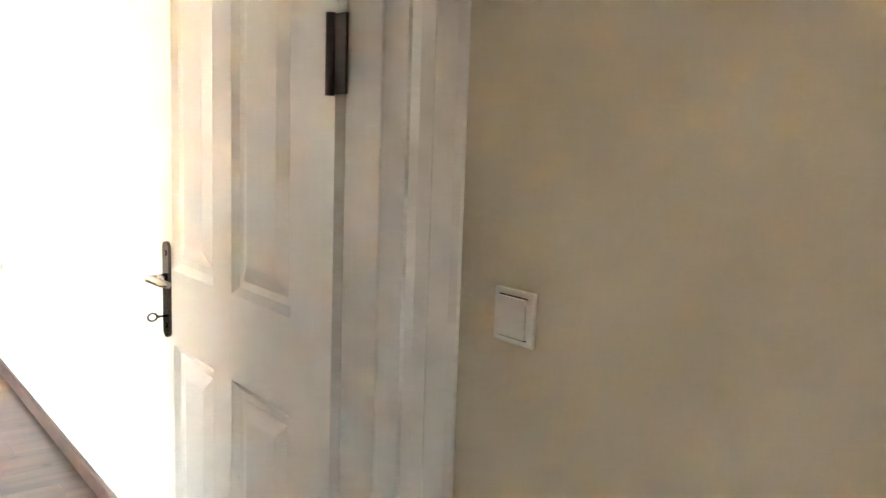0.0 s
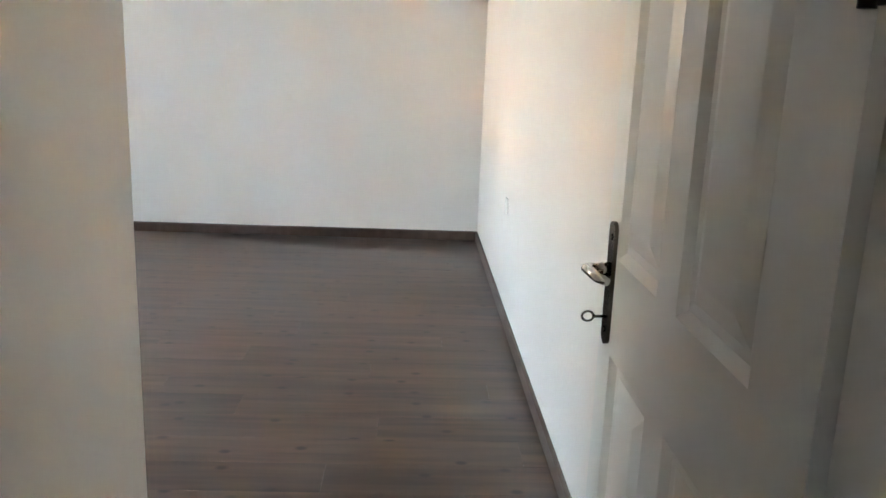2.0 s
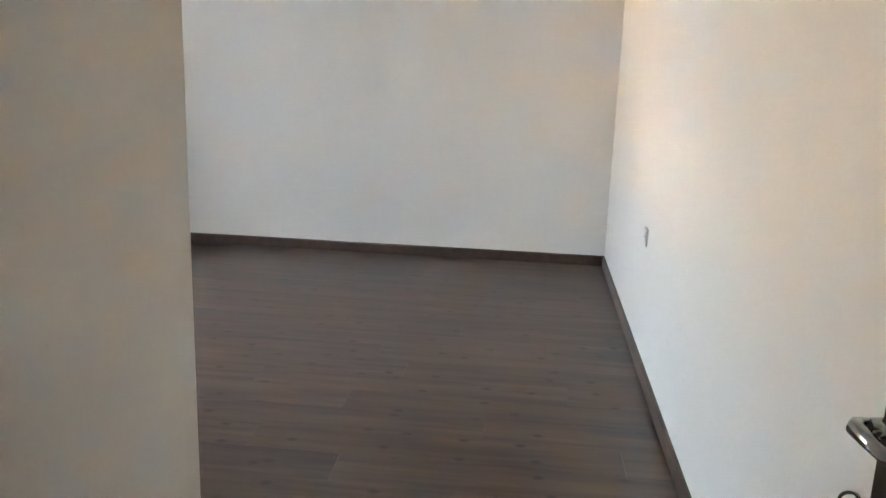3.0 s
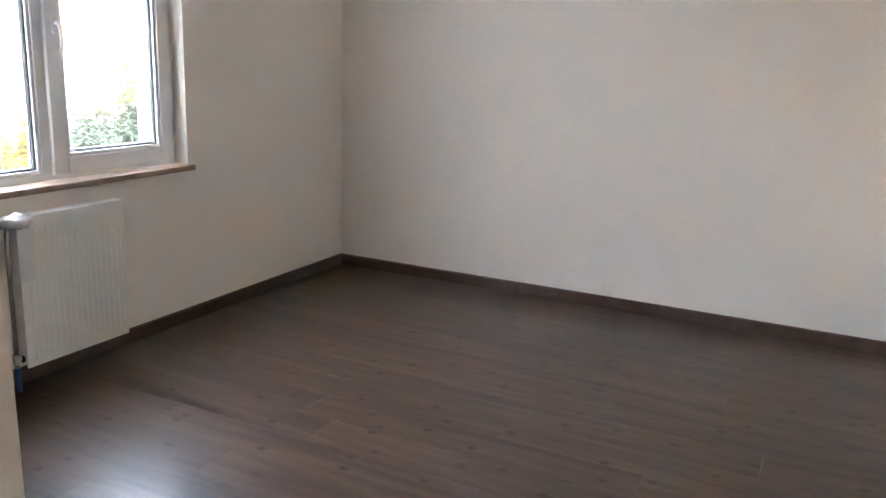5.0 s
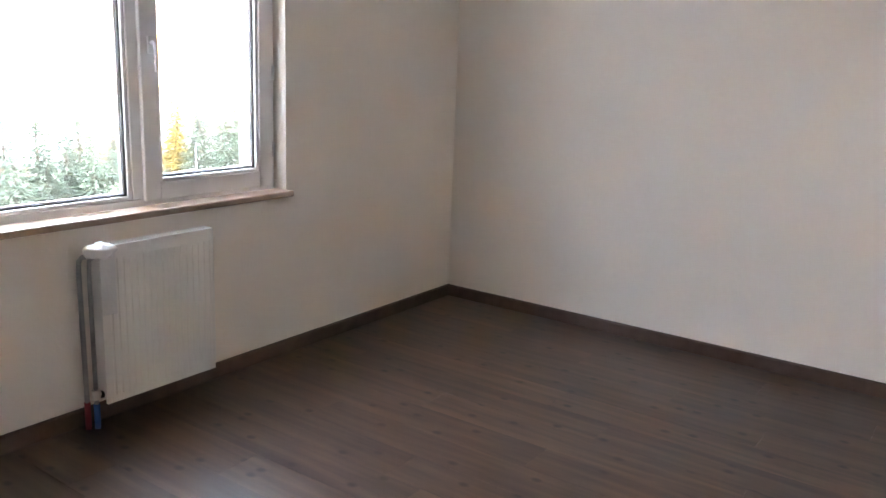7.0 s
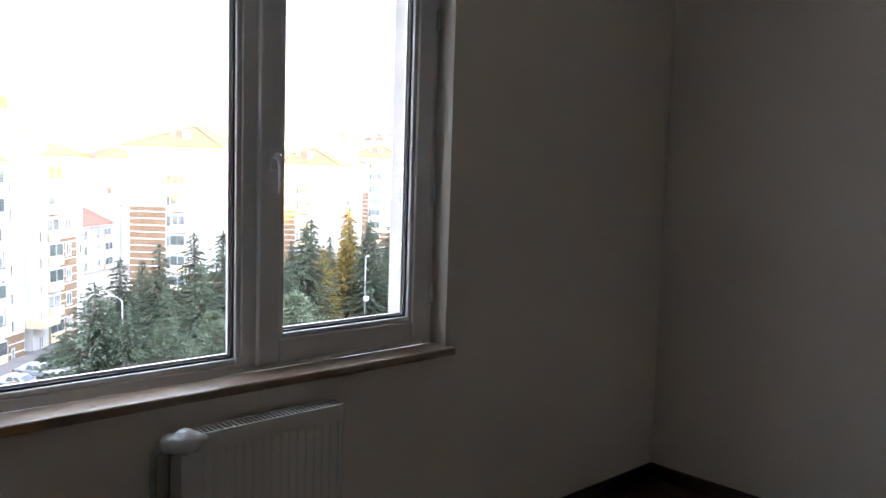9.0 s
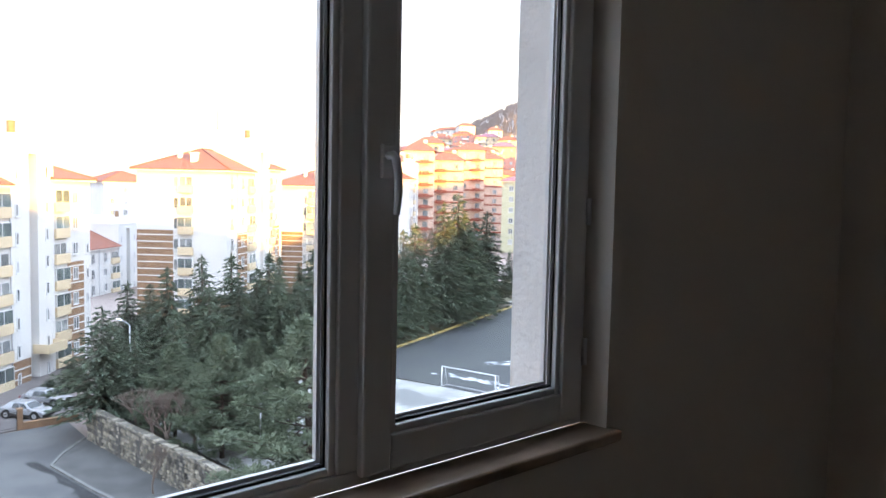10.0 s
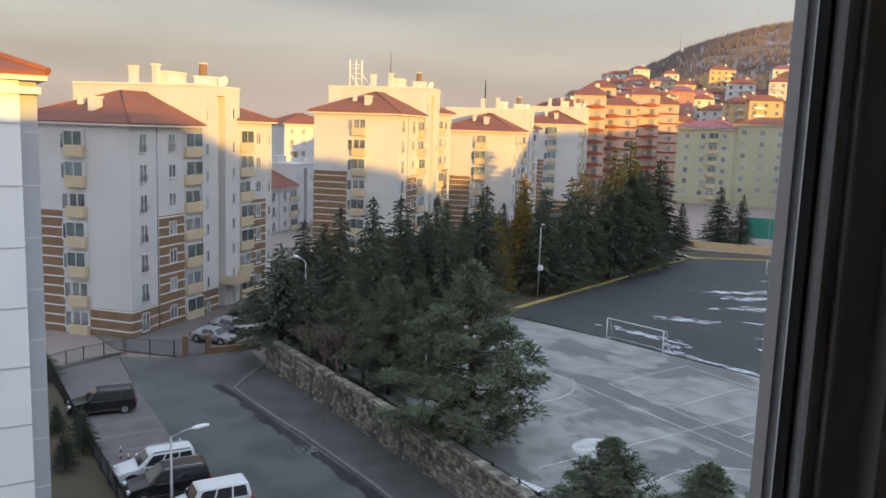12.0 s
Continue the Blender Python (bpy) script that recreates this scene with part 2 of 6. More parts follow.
M["paver"] = material("grey_pink_paving", (0.17, 0.15, 0.145), 0.85, second=(0.13, 0.115, 0.11), scale=0.8, bump=0.2, bump_scale=15, object_space=False)
M["pavement"] = material("grey_pavement", (0.095, 0.092, 0.088), 0.85, second=(0.065, 0.063, 0.06), scale=0.7, object_space=False)
M["kerb"] = material("worn_kerb_stone", (0.19, 0.185, 0.175), 0.8, second=(0.13, 0.127, 0.12), scale=2, object_space=False)
M["yellow_kerb"] = material("yellow_painted_kerb", (0.50, 0.36, 0.11), 0.7, second=(0.36, 0.27, 0.12), scale=1.5, object_space=False)
M["soil"] = material("dry_grass_and_soil", (0.075, 0.072, 0.035), 0.95, second=(0.085, 0.06, 0.042), scale=0.35, bump=0.6, bump_scale=6, object_space=False)
M["line"] = material("white_court_paint", (0.62, 0.62, 0.61), 0.7, second=(0.42, 0.42, 0.41), scale=1.6, object_space=False)
M["snow"] = material("old_snow", (0.75, 0.78, 0.82), 0.8, second=(0.5, 0.52, 0.55), scale=2.5, bump=0.5, bump_scale=5)
M["ground"] = material("town_ground", (0.07, 0.068, 0.05), 0.95, second=(0.11, 0.095, 0.075), scale=0.02, object_space=False, detail=6)
M["facade"] = material("white_facade_paint", (0.63, 0.615, 0.60), 0.8, second=(0.56, 0.545, 0.53), scale=0.3, bump=0.1, bump_scale=10, object_space=False)
M["facade_cream"] = material("cream_facade_paint", (0.62, 0.50, 0.34), 0.8, second=(0.55, 0.44, 0.30), scale=0.4, object_space=False)
M["facade_yellow"] = material("pale_green_yellow_facade", (0.50, 0.48, 0.33), 0.8, second=(0.44, 0.42, 0.29), scale=0.3, object_space=False)
M["facade_pink"] = material("salmon_pink_facade", (0.55, 0.27, 0.22), 0.8, second=(0.48, 0.23, 0.19), scale=0.5, object_space=False)
M["facade_tan"] = material("tan_facade", (0.62, 0.43, 0.24), 0.8, second=(0.55, 0.38, 0.21), scale=0.5, object_space=False)
M["facade_grey"] = material("grey_facade_panel", (0.44, 0.45, 0.47), 0.7, second=(0.38, 0.39, 0.41), scale=0.5, object_space=False)
M["cladding"] = material("brown_brick_cladding", (0.27, 0.16, 0.095), 0.85, second=(0.21, 0.125, 0.075), scale=1.5, bump=0.3, bump_scale=10, object_space=False)
M["band"] = material("white_facade_band", (0.72, 0.70, 0.66), 0.8)
M["far_frame"] = material("white_far_window_frame", (0.66, 0.66, 0.66), 0.5)
M["far_glass"] = material("dark_window_glass", (0.10, 0.115, 0.125), 0.12, second=(0.34, 0.35, 0.35), scale=0.5, object_space=False, random_value=0.4, spec=0.6)
M["awning_glass"] = material("greenish_balcony_glazing", (0.20, 0.24, 0.235), 0.15, second=(0.11, 0.135, 0.135), scale=1.0, object_space=False, random_value=0.5)
M["tiles"] = material("terracotta_roof_tiles", (0.27, 0.095, 0.060), 0.85, second=(0.19, 0.072, 0.05), scale=0.9, bump=0.8, bump_scale=5, object_space=False)
M["metal_roof"] = material("faded_red_metal_roof", (0.30, 0.10, 0.12), 0.55, second=(0.24, 0.085, 0.10), scale=0.5, object_space=False)
M["bark"] = material("brown_bark", (0.075, 0.05, 0.035), 0.95, second=(0.05, 0.035, 0.025), scale=6, bump=0.8, bump_scale=12)
M["cedar"] = material("dark_conifer_needles", (0.100, 0.128, 0.082), 0.8, second=(0.062, 0.084, 0.056), scale=0.7, object_space=False, random_value=0.15)
M["pine"] = material("pine_needles", (0.185, 0.215, 0.140), 0.8, second=(0.12, 0.148, 0.098), scale=0.9, object_space=False, random_value=0.12)
# crown coloured yellow in two mixed tones
M["yellow_leaf"] = material("yellow_needles", (0.30, 0.20, 0.035), 0.8, second=(0.18, 0.13, 0.03), scale=0.8, object_space=False)
M["twig"] = material("bare_grey_brown_twigs", (0.21, 0.155, 0.125), 0.95, second=(0.15, 0.11, 0.09), scale=3)
M["stone"] = material("rough_wall_stone", (0.34, 0.29, 0.22), 0.9, second=(0.16, 0.145, 0.125), scale=2.2, bump=0.8, bump_scale=8, object_space=False)
_n, _l = M["stone"].node_tree.nodes, M["stone"].node_tree.links
_geo, _hsv, _rng = _n.new("ShaderNodeNewGeometry"), _n.new("ShaderNodeHueSaturation"), _n.new("ShaderNodeMapRange")
_rng.inputs["To Min"].default_value, _rng.inputs["To Max"].default_value = 0.45, 1.35
_old = _n["Principled BSDF"].inputs["Base Color"].links[0].from_socket
_l.new(_geo.outputs["Random Per Island"], _rng.inputs["Value"])
_l.new(_rng.outputs["Result"], _hsv.inputs["Value"])
_l.new(_old, _hsv.inputs["Color"])
_l.new(_hsv.outputs["Color"], _n["Principled BSDF"].inputs["Base Color"])
# large damp stains with sharp edges on the court
_n, _l = M["concrete"].node_tree.nodes, M["concrete"].node_tree.links
_old = _n["Principled BSDF"].inputs["Base Color"].links[0].from_socket
_geo, _stain, _edge, _map = _n.new("ShaderNodeNewGeometry"), _n.new("ShaderNodeTexNoise"), _n.new("ShaderNodeMapRange"), _n.new("ShaderNodeMapping")
_map.inputs["Scale"].default_value = (0.10, 0.17, 0.1)
_map.inputs["Rotation"].default_value = (0, 0, 0.25)
_stain.inputs["Scale"].default_value, _stain.inputs["Detail"].default_value, _stain.inputs["Roughness"].default_value = 1.0, 10, 0.62
_edge.inputs["From Min"].default_value, _edge.inputs["From Max"].default_value = 0.515, 0.55
_edge.inputs["To Max"].default_value = 0.85
_mix = _n.new("ShaderNodeMix")
_mix.data_type = "RGBA"
_mix.inputs["B"].default_value = (0.135, 0.135, 0.132, 1)
_l.new(_geo.outputs["Position"], _map.inputs["Vector"])
_l.new(_map.outputs["Vector"], _stain.inputs["Vector"])
_l.new(_stain.outputs["Fac"], _edge.inputs["Value"])
_l.new(_edge.outputs["Result"], _mix.inputs["Factor"])
_l.new(_old, _mix.inputs["A"])
_l.new(_mix.outputs["Result"], _n["Principled BSDF"].inputs["Base Color"])
M["court_joint"] = material("dirty_concrete_joint", (0.17, 0.168, 0.16), 0.9, second=(0.11, 0.108, 0.10), scale=1.2, object_space=False)
M["ruin"] = material("grey_broken_concrete", (0.36, 0.36, 0.37), 0.9, second=(0.20, 0.20, 0.21), scale=0.4, bump=0.5, bump_scale=4, object_space=False, detail=8)
M["facade_green"] = material("pale_green_facade", (0.46, 0.58, 0.40), 0.8, second=(0.40, 0.52, 0.35), scale=0.4, object_space=False)
M["facade_salmon"] = material("salmon_cream_facade", (0.60, 0.44, 0.36), 0.8, second=(0.53, 0.38, 0.31), scale=0.5, object_space=False)
M["faded_line"] = material("faded_parking_paint", (0.30, 0.30, 0.295), 0.8, second=(0.18, 0.175, 0.17), scale=2.2, object_space=False)
M["brick_red"] = material("red_brown_facade_band", (0.33, 0.10, 0.07), 0.85, second=(0.26, 0.08, 0.055), scale=0.6, object_space=False)
M["car_silver"] = material("silver_car_paint", (0.36, 0.37, 0.39), 0.28, 0.5, second=(0.32, 0.33, 0.35), scale=2)
M["mortar"] = material("grey_mortar", (0.11, 0.10, 0.09), 0.95, second=(0.07, 0.065, 0.06), scale=2, object_space=False)
M["steel"] = material("galvanised_lamp_steel", (0.50, 0.51, 0.52), 0.45, 0.6, second=(0.40, 0.41, 0.42), scale=3)
M["white_metal"] = material("white_painted_metal", (0.75, 0.75, 0.75), 0.45)
M["fence"] = material("dark_fence_metal", (0.035, 0.032, 0.03), 0.6, 0.3)
M["car_black"] = material("black_car_paint", (0.012, 0.012, 0.014), 0.22, spec=0.6)
M["car_white"] = material("white_car_paint", (0.72, 0.73, 0.74), 0.25, second=(0.66, 0.67, 0.68), scale=2)
M["car_glass"] = material("dark_car_glass", (0.02, 0.025, 0.03), 0.06, spec=0.7)
M["tyre"] = material("black_tyre_rubber", (0.015, 0.015, 0.015), 0.85)
M["rim"] = material("silver_wheel_rim", (0.45, 0.45, 0.46), 0.35, 0.8)
M["lamp_red"] = material("red_tail_lamp", (0.35, 0.02, 0.02), 0.25)
M["lamp_clear"] = material("clear_head_lamp", (0.65, 0.66, 0.68), 0.15)
M["green_sheet"] = material("green_screen_net", (0.02, 0.28, 0.20), 0.7, second=(0.015, 0.22, 0.16), scale=0.6, object_space=False)
M["panel_white"] = material("white_facade_panel", (0.88, 0.87, 0.87), 0.6, second=(0.84, 0.83, 0.83), scale=0.4, object_space=False)
# scrub brown paled: distance haze is put into the colour
M["hill"] = material("hazy_hillside_scrub", (0.31, 0.245, 0.22), 0.95, second=(0.22, 0.175, 0.155), scale=0.03, object_space=False, detail=8, contrast=(0.40, 0.60))
# kept close to the hill's haze-paled tone
M["woods"] = material("pinkish_brown_bare_woods", (0.26, 0.205, 0.18), 0.95, second=(0.20, 0.155, 0.135), scale=0.06, object_space=False)

# ---- the room ----
ROOM_X, ROOM_Y = 3.85, -4.385          # far wall is y = 0, window wall x = 0
PASS_X, DOOR_Y, HALL_Y = 2.68, -5.62, -5.72
CEIL = 2.65
WY0, WY1, WZ0, WZ1 = -3.06, -1.455, 0.85, 2.38     # the window's opening

structure("wall_north", boxes((-0.35, ROOM_X + 0.15, 0, 0.2, 0, CEIL + 0.1)), M["plaster"], "cream painted plaster wall", "wall")
structure("wall_west", boxes((-0.17, 0, ROOM_Y - 0.2, WY0, 0, CEIL + 0.1), (-0.17, 0, WY1, 0, 0, CEIL + 0.1), (-0.17, 0, WY0, WY1, 0, WZ0 - 0.03), (-0.17, 0, WY0, WY1, WZ1, CEIL + 0.1)), M["plaster"], "cream painted wall with the window opening", "wall")
structure("wall_outer_face", boxes((-0.36, -0.17, ROOM_Y - 0.2, WY0 - 0.02, -1.2, CEIL + 0.6), (-0.36, -0.17, WY1 + 0.015, 0.2, -1.2, CEIL + 0.6), (-0.36, -0.17, WY0 - 0.02, WY1 + 0.015, -1.2, WZ0 - 0.22), (-0.36, -0.17, WY0 - 0.02, WY1 + 0.015, WZ1 + 0.03, CEIL + 0.6)), M["render_wall"], "rough grey-white rendered outer wall round the window", "wall")
structure("wall_east", boxes((ROOM_X, ROOM_X + 0.15, HALL_Y, 0, 0, CEIL + 0.1)), M["plaster"], "cream painted plaster wall", "wall")
structure("wall_hall_east", boxes((ROOM_X, ROOM_X + 0.15, -8.4, HALL_Y, 0, CEIL + 0.1)), M["hall_paint"], "beige painted hall wall", "wall")
structure("wall_south", boxes((0, PASS_X, ROOM_Y - 0.12, ROOM_Y, 0, CEIL + 0.1)), M["plaster"], "cream painted plaster wall", "wall")
structure("wall_passage", boxes((PASS_X - 0.12, PASS_X, HALL_Y, ROOM_Y - 0.12, 0, CEIL + 0.1)), M["plaster"], "cream painted passage wall", "wall")
structure("wall_door_head", boxes((PASS_X, ROOM_X, HALL_Y + 0.015, DOOR_Y - 0.004, 2.14, CEIL + 0.1)), M["plaster"], "cream painted wall above the door", "wall")
structure("wall_hall_west", boxes((2.05, 2.17, -8.4, HALL_Y, 0, CEIL + 0.1), (2.17, PASS_X - 0.12, HALL_Y, HALL_Y + 0.12, 0, CEIL + 0.1)), M["plaster"], "cream painted hall wall", "wall")
# the opening is unseen, added to let sky light into the hall
structure("wall_hall_south", boxes((2.05, 2.48, -8.6, -8.4, 0, CEIL + 0.1), (2.77, ROOM_X + 0.15, -8.6, -8.4, 0, CEIL + 0.1), (2.48, 2.77, -8.6, -8.4, 0, 1.45), (2.48, 2.77, -8.6, -8.4, 1.75, CEIL + 0.1)), M["plaster"], "cream painted hall wall with an added opening for light", "wall")
structure("ceiling", boxes((0, ROOM_X, ROOM_Y, 0, CEIL, CEIL + 0.2), (PASS_X, ROOM_X, -5.7, ROOM_Y, CEIL, CEIL + 0.2), (2.1, ROOM_X, -8.45, -5.7, CEIL, CEIL + 0.2)), M["ceiling"], "plain white painted ceiling", "ceiling")

floor = structure("floor", boxes((-0.3, ROOM_X + 0.1, ROOM_Y - 0.1, 0.1, -0.3, -0.0018), (2.1, ROOM_X + 0.1, -8.45, ROOM_Y - 0.1, -0.3, -0.0018)), M["joint"], "brown oak laminate floor with dark knots", "floor")


def skirting(name, outline_axis, fixed, lo, hi, sign):
    """A skirting board with a rounded top, against a wall at 'fixed', standing out towards sign."""
    t = 0.014
    prof = [(0, 0), (t, 0), (t, 0.064), (t * 0.75, 0.070), (t * 0.4, 0.073), (0, 0.073)]
    bm = prism(bmesh.new(), [(fixed + sign * u, v) for u, v in prof], outline_axis, lo, hi)
    return structure(name, bm, M["skirting"], "dark brown laminate skirting board", "baseboard")


skirting("baseboard_north", "x", 0, 0.0, ROOM_X, -1)
skirting("baseboard_west", "y", 0, ROOM_Y, -0.014, 1)
skirting("baseboard_east", "y", ROOM_X, DOOR_Y + 0.0, -0.014, -1)
skirting("baseboard_passage", "y", PASS_X, DOOR_Y, ROOM_Y, 1)
skirting("baseboard_south", "x", ROOM_Y, 0.014, PASS_X, 1)


# ---- window ----
def window_unit():
    w = holder("window_1", (-0.1, (WY0 + WY1) / 2, WZ0), "white plastic double window with a fixed pane and a casement", "window", kind="structure")
    off = Vector((-0.1, (WY0 + WY1) / 2, WZ0))

    def put(name, bm, mat, parent=w, label=""):
        bmesh.ops.translate(bm, verts=bm.verts[:], vec=-off)
        return part(name, bm, mat, parent, label)

    x0, x1 = -0.155, -0.085                    # the fixed frame
    fr = boxes((x0, x1, WY0, WY0 + 0.075, WZ0, WZ1), (x0, x1, WY1 - 0.045, WY1, WZ0, WZ1), (x0, x1, WY0 + 0.075, WY1 - 0.045, WZ0, WZ0 + 0.032), (x0, x1, WY0 + 0.075, WY1 - 0.045, WZ1 - 0.06, WZ1),
               (x0, x1, -2.255, -2.185, WZ0 + 0.032, WZ1 - 0.06))
    put("window_frame", bevelled(fr, 0.004), M["pvc"])
    # beads round the fixed pane
    a0, a1, b0, b1 = WY0 + 0.075, -2.255, WZ0 + 0.032, WZ1 - 0.06
    t = 0.018
    put("glazing_bead", bevelled(boxes((-0.115, -0.091, a0, a0 + t, b0, b1), (-0.115, -0.091, a1 - t, a1, b0, b1), (-0.115, -0.091, a0 + t, a1 - t, b0, b0 + t), (-0.115, -0.091, a0 + t, a1 - t, b1 - t, b1)), 0.005), M["pvc"])

    def glazed(y0, y1, z0, z1, xg):
        g = 0.006
        put("gasket", boxes((xg + 0.002, xg + 0.012, y0, y0 + g, z0, z1), (xg + 0.002, xg + 0.012, y1 - g, y1, z0, z1), (xg + 0.002, xg + 0.012, y0 + g, y1 - g, z0, z0 + g), (xg + 0.002, xg + 0.012, y0 + g, y1 - g, z1 - g, z1)), M["gasket"])
        s = 0.012
        put("spacer", boxes((xg - 0.016, xg - 0.004, y0, y0 + s, z0, z1), (xg - 0.016, xg - 0.004, y1 - s, y1, z0, z1), (xg - 0.016, xg - 0.004, y0 + s, y1 - s, z0, z0 + s), (xg - 0.016, xg - 0.004, y0 + s, y1 - s, z1 - s, z1)), M["spacer"])
        for xx in (xg, xg - 0.022):
            p = put("pane", boxes((xx - 0.002, xx + 0.001, y0 - 0.004, y1 + 0.004, z0 - 0.004, z1 + 0.004)), M["glass"], label="clear glass pane")
            p.visible_shadow = False

    glazed(a0 + t, a1 - t, b0 + t, b1 - t, -0.115)
    # the casement, standing proud of the frame
    c0, c1, d0, d1, cw = -2.205, -1.485, WZ0 + 0.020, WZ1 - 0.045, 0.092
    sx0, sx1 = -0.13, -0.066
    sash = put("sash", bevelled(boxes((sx0, sx1, c0, c0 + cw - 0.016, d0, d1), (sx0, sx1, c1 - cw + 0.014, c1, d0, d1), (sx0, sx1, c0 + cw - 0.016, c1 - cw + 0.014, d0, d0 + cw - 0.014), (sx0, sx1, c0 + cw - 0.016, c1 - cw + 0.014, d1 - cw + 0.014, d1)), 0.006), M["pvc"])
    e0, e1, f0, f1 = c0 + cw - 0.016, c1 - cw + 0.014, d0 + cw - 0.014, d1 - cw + 0.014
    put("glazing_bead", bevelled(boxes((-0.10, -0.074, e0, e0 + t, f0, f1), (-0.10, -0.074, e1 - t, e1, f0, f1), (-0.10, -0.074, e0 + t, e1 - t, f0, f0 + t), (-0.10, -0.074, e0 + t, e1 - t, f1 - t, f1)), 0.005), M["pvc"])
    glazed(e0 + t, e1 - t, f0 + t, f1 - t, -0.10)
    # handle on the casement's stile
    hy, hz = -2.158, 1.525
    bm = bevelled(boxes((-0.066, -0.056, hy - 0.014, hy + 0.014, hz - 0.035, hz + 0.035)), 0.004)
    tube(bm, [(-0.058, hy, hz + 0.01), (-0.040, hy, hz + 0.012), (-0.033, hy + 0.002, hz + 0.004), (-0.028, hy + 0.004, hz - 0.025), (-0.027, hy + 0.005, hz - 0.065), (-0.031, hy + 0.004, hz - 0.108)], [0.008, 0.009, 0.0095, 0.009, 0.0085, 0.007], 12)
    put("window_handle", bm, M["pvc"], label="white curved lever handle")
    for hz2 in (1.05, 1.42, 2.05):
        bm = tube(bmesh.new(), [(-0.062, c1 + 0.006, hz2 - 0.035), (-0.062, c1 + 0.006, hz2 + 0.035)], 0.0075, 10)
        put("hinge", bm, M["pvc"], label="small white hinge sleeve")
    return w


window_unit()
sill = boxes((-0.085, 0.035, WY0 - 0.03, WY1 + 0.025, WZ0 - 0.028, WZ0 + 0.002))
structure("window_sill", bevelled(sill, 0.009, 3), M["marble"], "beige brown marble window sill with rounded edge", "sill")
structure("outer_sill", bevelled(boxes((-0.40, -0.171, WY0 - 0.02, WY1 + 0.015, WZ0 - 0.22, WZ0 - 0.17)), 0.006), M["render_wall"], "pale stone outer window sill", "sill")


# ---- radiator ----
def radiator():
    y0, y1, z0, z1, xf = -2.54, -1.998, 0.10, 0.745, 0.105
    o = Vector((0.06, (y0 + y1) / 2, z0))
    r = holder("radiator", o, "white steel panel radiator under the window", "radiator")

    def put(name, bm, mat, label="", parent=None):
        bmesh.ops.translate(bm, verts=bm.verts[:], vec=-o)
        return part(name, bm, mat, parent or r, label)

    def panel(x, depth):
        bm = bmesh.new()
        n = 17
        pitch = (y1 - y0 - 0.03) / n
        outline = [(x - depth, y0), (x, y0), (x, y0 + 0.015)]
        for k in range(n):
            s = y0 + 0.015 + k * pitch
            outline += [(x, s + pitch * 0.55), (x - 0.003, s + pitch * 0.68), (x - 0.003, s + pitch * 0.87), (x, s + pitch)]
        outline += [(x, y1), (x - depth, y1)]
        prism(bm, outline, "z", z0 + 0.03, z1 - 0.045)
        box(bm, x - depth, x, y0, y1, z0, z0 + 0.03)
        box(bm, x - depth, x, y0, y1, z1 - 0.045, z1)
        return bm
    put("panel", panel(xf, 0.012), M["radiator"])
    put("panel", panel(0.05, 0.012), M["radiator"])
    fins = bmesh.new()
    for k in range(26):
        y = y0 + 0.02 + k * (y1 - y0 - 0.04) / 25
        box(fins, 0.052, 0.092, y - 0.001, y + 0.001, z0 + 0.03, z1 - 0.05)
    put("convector", fins, M["radiator"])
    top = boxes((0.038, 0.044, y0, y1, z1, z1 + 0.008), (0.099, 0.105, y0, y1, z1, z1 + 0.008))
    for k in range(34):
        y = y0 + 0.008 + k * (y1 - y0 - 0.016) / 33
        box(top, 0.044, 0.099, y - 0.003, y + 0.003, z1 + 0.001, z1 + 0.006)
    put("top_grille", top, M["radiator"], "slotted white top grille")
    put("side_cover", bevelled(boxes((0.038, 0.106, y1 + 0.001, y1 + 0.004, z0 + 0.03, z1 + 0.008)), 0.001, 1), M["radiator"])
    put("side_cover", bevelled(boxes((0.038, 0.106, y0 - 0.004, y0 - 0.001, z0 + 0.03, z1 + 0.008)), 0.001, 1), M["radiator"])
    for y in (y0 + 0.09, y1 - 0.09):
        put("bracket", boxes((0.0, 0.038, y - 0.015, y + 0.015, z0 + 0.06, z1 - 0.06)), M["radiator"], "steel wall bracket")
    # plastic wrap left on the corner by the valve
    bm = bmesh.new()
    bmesh.ops.create_icosphere(bm, subdivisions=3, radius=1, matrix=Matrix.LocRotScale((0.085, y0 + 0.015, z1 - 0.012), None, (0.042, 0.065, 0.033)))
    for v in bm.verts:
        v.co += v.normal * 0.012 * noise.noise(v.co * 55)
    for f in bm.faces:
        f.smooth = True
    put("protective_wrap", bm, M["wrap"], "crumpled clear plastic wrap round the valve")
    put("protective_sheet", bevelled(boxes((xf + 0.0005, xf + 0.003, y0 - 0.004, y0 + 0.062, z1 - 0.27, z1 - 0.02)), 0.001, 1), M["wrap"], "strip of white packing film")
    # supply and return
    bm = tube(bmesh.new(), [(0.055, y0 - 0.06, 0.1), (0.055, y0 - 0.062, 0.66), (0.057, y0 - 0.060, 0.70), (0.062, y0 - 0.05, 0.715), (0.07, y0, 0.715)], 0.010, 10)
    put("supply_pipe", bm, M["pipe"])
    bm = tube(bmesh.new(), [(0.075, y0 - 0.032, 0.09), (0.075, y0 - 0.032, 0.62), (0.075, y0 - 0.028, 0.70), (0.08, y0 + 0.005, 0.715)], 0.009, 10)
    put("return_pipe", bm, M["pipe"])
    bm = tube(bmesh.new(), [(0.075, y0 - 0.032, 0.125), (0.075, y0 - 0.032, 0.165)], 0.017, 12)
    tube(bm, [(0.075, y0 - 0.032, 0.145), (0.075, y0 + 0.01, 0.145)], 0.010, 10)
    put("return_valve", bm, M["switch"], "white return valve cap")
